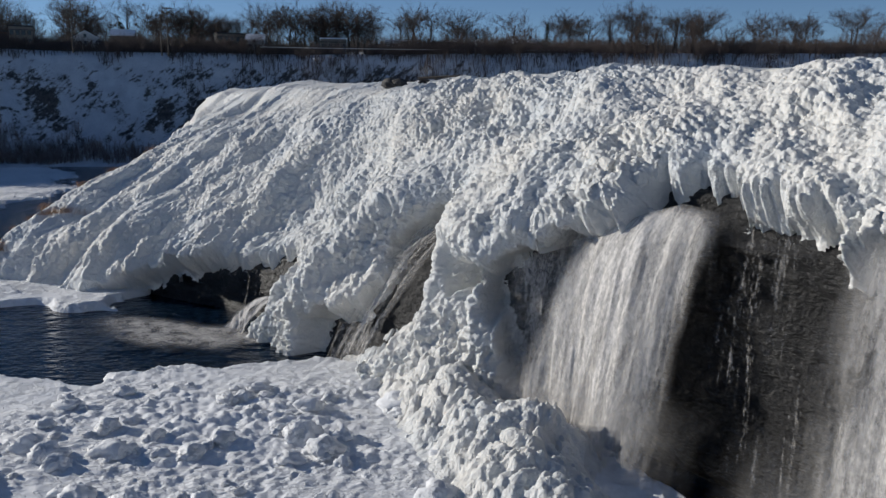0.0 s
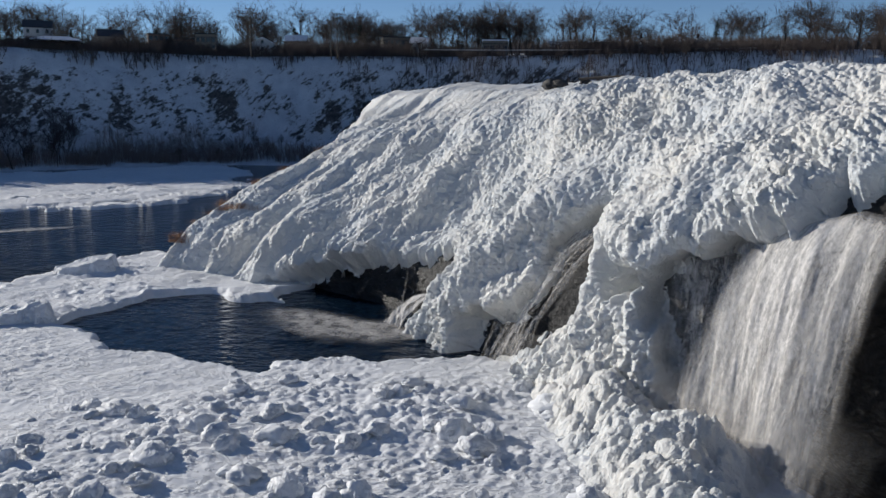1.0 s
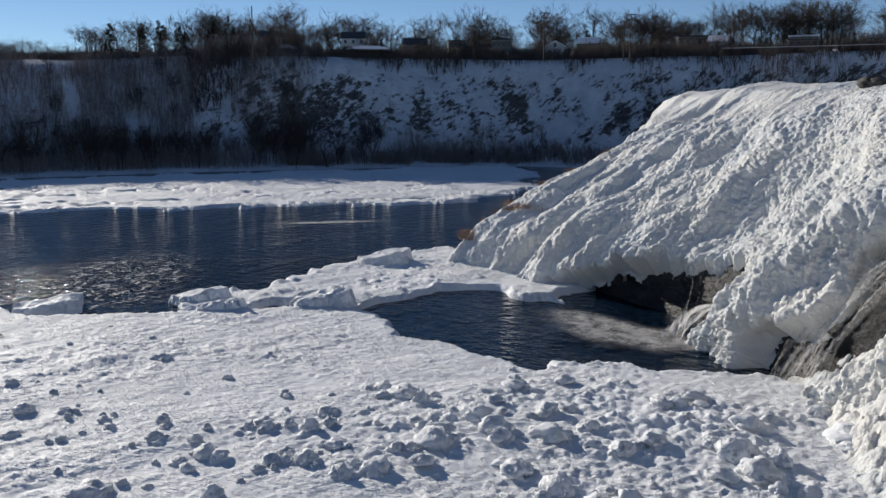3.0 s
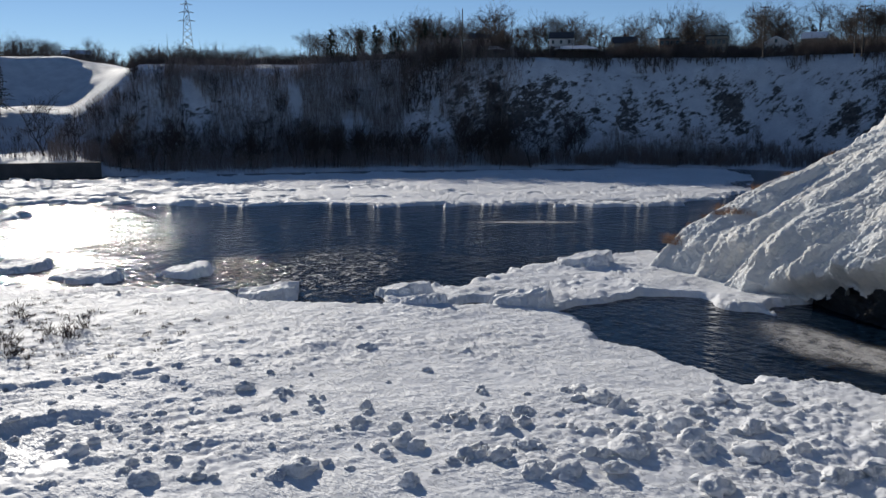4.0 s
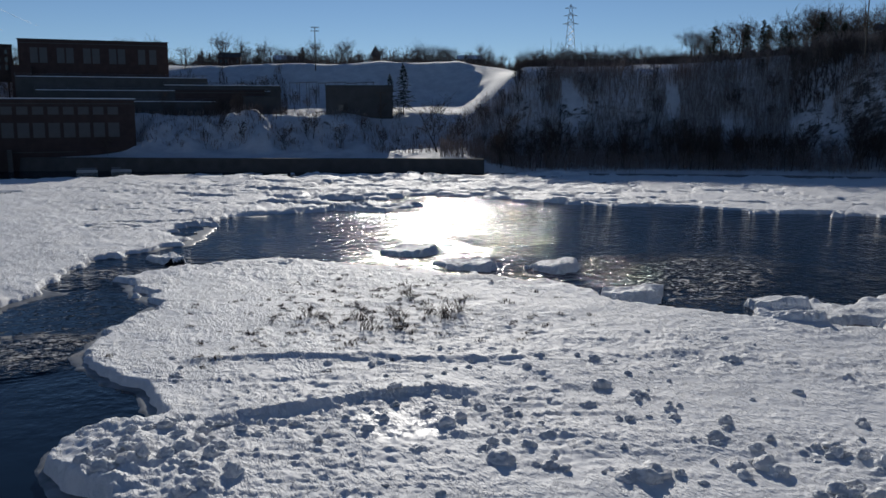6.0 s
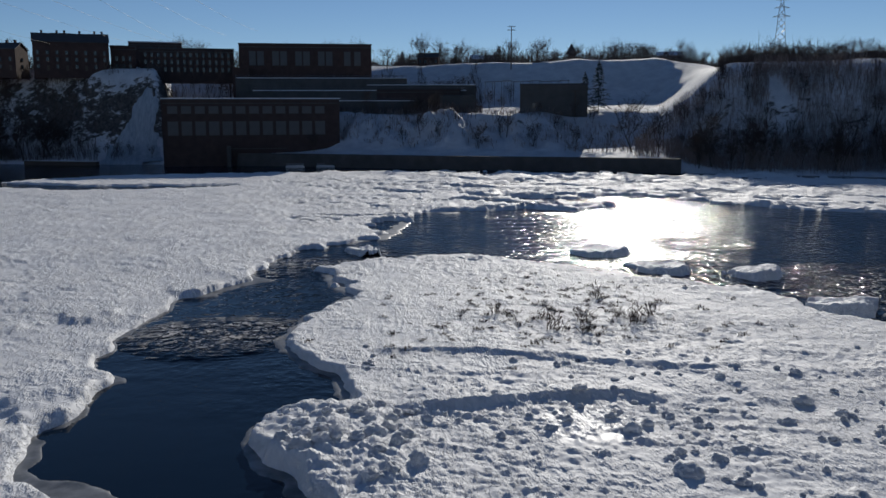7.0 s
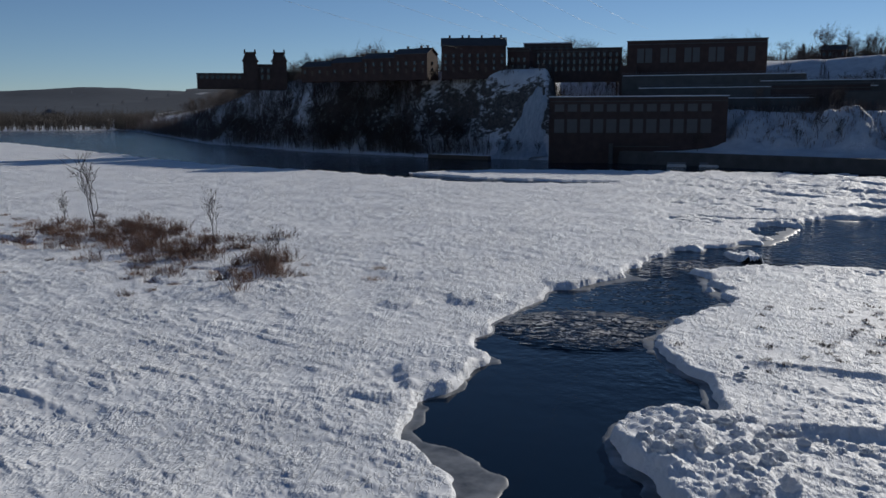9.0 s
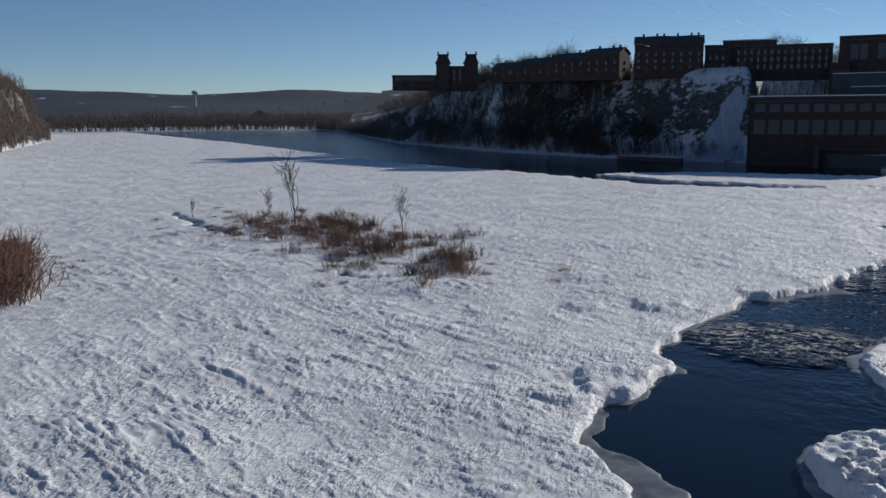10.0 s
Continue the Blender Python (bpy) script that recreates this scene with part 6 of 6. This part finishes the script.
def chunk(x, y, size, obs):
    z = drop(x, y, obs)
    if z is None:
        return
    ob = tagged(new("snow_chunk", rng.choice(CHUNKS)), "lump of packed snow lying on the ice", "snow chunk", "snow chunks on the ice")
    ob.matrix_basis = pose(x, y, z + 0.12 * size, rng.gauss(0, 8), rng.gauss(0, 8), rng.uniform(0, 360)) @ Matrix.Diagonal((size * rng.uniform(0.8, 1.3), size * rng.uniform(0.8, 1.2), size * rng.uniform(0.75, 1.1), 1))


rng = random.Random(21)
# the larger lumps, each with crumbs round it
for x, y, size in ((-36.1, 26.9, 0.8), (-39, 33.6, 0.5), (-34.7, 33.5, 0.65), (-34.3, 38.2, 0.5), (-30.6, 34.4, 0.65), (-28.7, 38, 0.65), (-32.2, 48.1, 0.6), (-28, 46.3, 0.65), (-24.6, 42, 0.8), (-23.4, 45.4, 0.8), (-24.1, 52.4, 0.7), (-18.4, 45.2, 1.0), (-39.4, 22.5, 0.55), (-47.1, 29.8, 0.4), (-47.5, 33.9, 0.5), (-44, 16.5, 0.4), (-51.8, 45.9, 0.6), (-23.9, 40.8, 0.9), (-18.1, 39.8, 1.0), (-14, 45.1, 0.8), (-8.2, 47.8, 1.1), (-6.6, 45.8, 0.9), (-2.9, 53.3, 1.2), (-12.5, 55.9, 0.7), (-12.8, 47, 0.7), (-24.8, 36, 0.75), (-32.4, 41.8, 0.6), (-35.1, 38.8, 0.6), (-15.4, 38.9, 0.85)):
    chunk(x, y, size, (near_grid,))
    for _ in range(3):
        chunk(x + rng.gauss(0, 1.2 * size), y + rng.gauss(0, 1.0 * size), size * rng.uniform(0.3, 0.6), (near_grid,))
for _ in range(60):  # thick rubble between the pool and the foot of the falls
    x, y = rng.uniform(-31, 1), rng.uniform(33, 58)
    chunk(x, y, rng.choice((0.25, 0.35, 0.45, 0.6, 0.8)) * rng.uniform(0.8, 1.25), (near_grid,))
for _ in range(50):  # thinning out over the open ice
    cx, cy = rng.choice(((-38, 36), (-30, 34), (-41, 28), (-46, 22), (-35, 44), (-48, 38)))
    chunk(rng.gauss(cx, 4.5), rng.gauss(cy, 4.0), rng.choice((0.22, 0.3, 0.4, 0.55)) * rng.uniform(0.8, 1.3), (near_grid,))
for _ in range(60):  # along the drifts
    ln_ = rng.choice(DRIFTS[:2])
    k = rng.randrange(len(ln_) - 1)
    f = rng.random()
    x, y = ln_[k][0] * (1 - f) + ln_[k + 1][0] * f, ln_[k][1] * (1 - f) + ln_[k + 1][1] * f
    chunk(x * rng.uniform(0.9, 1.0) + rng.gauss(0, 0.8), y + rng.gauss(0, 1.0), rng.uniform(0.15, 0.42), (near_grid,))
for _ in range(40):
    chunk(rng.gauss(-49, 2.6), rng.gauss(1.5, 2.4), rng.uniform(0.2, 0.6), (near_grid,))
for _ in range(40):
    chunk(rng.uniform(-66, -30), rng.uniform(6, 52), rng.uniform(0.12, 0.3), (near_grid,))

# floes standing out of the open water
def floe(x, y, w, d, h, turn, label="thick snow-topped ice floe in open water"):
    u, v = np.meshgrid(np.linspace(-1.15, 1.15, 46), np.linspace(-1.15, 1.15, 46))
    rad = np.hypot(u, v) + (fbm(u * 1.3 + x, v * 1.3 + y, 1.0, 5, 0.62) - 0.5) * 1.7
    z = -0.4 + (h + 0.4) * smooth(1.0, 0.78, rad) + 1.0 * (fbm(u * 2.6 + y, v * 2.6 + x, 3.0, 5, 0.62) - 0.4) * smooth(1.0, 0.8, rad) + 0.6 * u * h
    ob = tagged(sheet("ice_floe", u * w / 2, v * d / 2, z, corners(rad < 1.05), SNOW), label, "ice floe", "floes below the falls")
    ob.matrix_basis = pose(x, y, 0, 0, 0, turn)


for x, y, w, d, h, turn in ((-115, 41, 10, 8, 0.6, 60), (-101, 45, 9, 7, 0.6, 40), (-95, 54.5, 8, 7, 0.8, 35), (-76.5, 52.5, 7, 6, 0.9, 50), (-62, 92, 8, 5, 1.5, 30), (-53, 68, 7, 4.5, 1.6, 40), (-66, 64, 8, 5, 1.2, 20), (-112, 22, 8, 5, 0.5, 10), (-122, 8, 7, 5, 0.5, 10), (-61, 61, 7, 3, 1.0, 35)):
    floe(x, y, w, d, h, turn)

# shrubs on the ice
THIN = [shrub_mesh(71 + i, 1.5, 1.2, 14, TWIG, 5, 0.022) for i in range(2)]
RUSSET = [shrub_mesh(81 + i, 1.7, 2.8, 36, RED_TWIG, 5, 0.02) for i in range(3)]
WEED = [shrub_mesh(75 + i, 0.55, 1.6, 34, TWIG, 2, 0.024) for i in range(2)]
GRASS = [shrub_mesh(91 + i, 0.7, 2.4, 90, STRAW, 1, 0.014) for i in range(2)]


def shrub(kind, x, y, size, obs, words, cat="shrub", group="", z=None):
    z = drop(x, y, obs) if z is None else z
    if z is None:
        return
    ob = tagged(new("shrub" if cat == "shrub" else "dry_grass", rng.choice(kind)), words, cat, group)
    ob.matrix_basis = pose(x, y, z - 0.05, 0, 0, rng.uniform(0, 360)) @ Matrix.Diagonal((size, size, size * rng.uniform(0.8, 1.2), 1))


for x, y in ((-75.8, 21.8), (-78.9, 18.3), (-75.2, 32.3), (-70.7, 24.6), (-75.5, 29.5), (-84, 30.4), (-74, 25.5), (-73, 30), (-72, 22)):
    shrub(THIN, x, y, rng.uniform(1.1, 1.6), (near_grid,), "bare twiggy shrub poking out of the snow", "shrub", "shrubs on the near ice")
for _ in range(260):
    shrub(WEED, rng.gauss(-80, 8), rng.gauss(25, 9), rng.uniform(0.5, 1.1), (near_grid,), "thin dry weeds poking out of the snow", "weeds", "weeds on the near ice")
# the brushy islet on the wide ice
for _ in range(165):
    k = rng.random()
    x, y = -127 + 34 * k + rng.gauss(0, 6), -102 + 52 * k + rng.gauss(0, 6.5)
    shrub(RUSSET, x, y, rng.uniform(0.7, 1.5), (west_grid,), "russet brush on the snowy islet", "shrub", "brush on the islet")
for _ in range(130):
    k = rng.random()
    x, y = -130 + 42 * k + rng.gauss(0, 7), -112 + 60 * k + rng.gauss(0, 8)
    shrub(GRASS, x, y, rng.uniform(0.6, 1.3), (west_grid,), "dry straw-coloured grass in the snow", "dry grass", "grass on the islet")
islet_tree = tagged(bare_tree(41, 12.5, 1.9, 12, 5, 0.11, 0.15), "leaning leafless tree on the brushy islet", "tree")
islet_tree.matrix_basis = pose(-121, -95, 0.3, 6, -8, 40)
# the leaning tree also stands in smaller size
for x, y, s in ((-114.6, -68.6, 0.62), (-119.6, -117.9, 0.3), (-120.2, -100, 0.5), (-96.7, -49, 0.42), (-91, -47.5, 0.4), (-84, -128, 0.9)):
    put(islet_tree, x, y, 0.3, s, rng)
# brush at the near bank downstream
for _ in range(70):
    far_b, far_r = 145.3 + abs(rng.gauss(0, 2.0)), rng.uniform(98, 132)
    shrub(RUSSET, *spot(far_b, far_r), rng.uniform(1.4, 3.0), (west_grid,), "dense russet brush at the river bank", "shrub", "brush at the bank", z=0.4)
for _ in range(45):
    shrub(GRASS, rng.gauss(-68, 5), rng.gauss(-103, 8), rng.uniform(0.6, 1.2), (west_grid,), "dry straw-coloured grass in the snow", "dry grass", "grass at the bank", z=0.4)
# brown brush on the shoulder of the falls
for s, n in ((-3, 12), (0, 17), (1.0, 22), (1.5, 26), (2.0, 30), (2.5, 32), (3, 34), (3.5, 36), (4, 37), (8, 30), (10, 28), (6, 31), (-8, 8)):
    j = int(np.argmin(np.abs(s_line - s)))
    i = int(np.argmin(np.abs(FALLS_N[:, j] - n)))
    bx, by, bz = (float(c[i, j]) for c in FALLS_AT)
    for dx in (-0.7, 0.0, 0.8):
        shrub(GRASS, bx + dx, by + rng.gauss(0, 0.4), rng.uniform(0.8, 1.4), (), "rust-brown brush on the shoulder of the falls", "dry grass", "brush on the falls", z=bz - 0.15)
# a rock and a log lying at the crest
def crest_spot(s, n):
    k = np.linspace(0, 1, 60)
    nn, zz = falls_base(np.full(60, float(s)), k)
    x, y, _ = falls_xyz(s, n, 0)
    return x, y, float(np.interp(n, nn, zz))


STONE = plain("dark_boulder", (0.05, 0.048, 0.046), 0.8, 0.4, 1.5)
rock_me = chunk_mesh(12, 0.8).copy()
rock_me.materials.clear()
rock_me.materials.append(STONE)
for s, n, size in ((35.0, 2.0, 0.8), (36.2, 1.6, 0.55), (41, 1.5, 0.4)):
    x, y, z = crest_spot(s, n)
    ob = tagged(new("boulder", rock_me), "dark boulder sticking out of the ice at the crest", "boulder", "boulders at the crest")
    ob.matrix_basis = pose(x, y, z + 0.35, 10, 5, s * 40) @ Matrix.Diagonal((size * 1.4, size, size, 1))
x, y, z = crest_spot(43, 1.2)
t = Tubes()
t.tube([Vector((-2.2, 0, 0)), Vector((0, 0.1, 0.12)), Vector((2.4, 0, 0.2))], [0.16, 0.14, 0.08], 6)
t.tube([Vector((-1.2, 0, 0)), Vector((-1.3, 0.1, 1.1))], [0.08, 0.04], 5)
ob = tagged(new("log", t.mesh("log", BARK)), "dark drift log lying on the ice at the crest", "log")
ob.matrix_basis = pose(x, y, z + 0.6, 0, 0, -30)
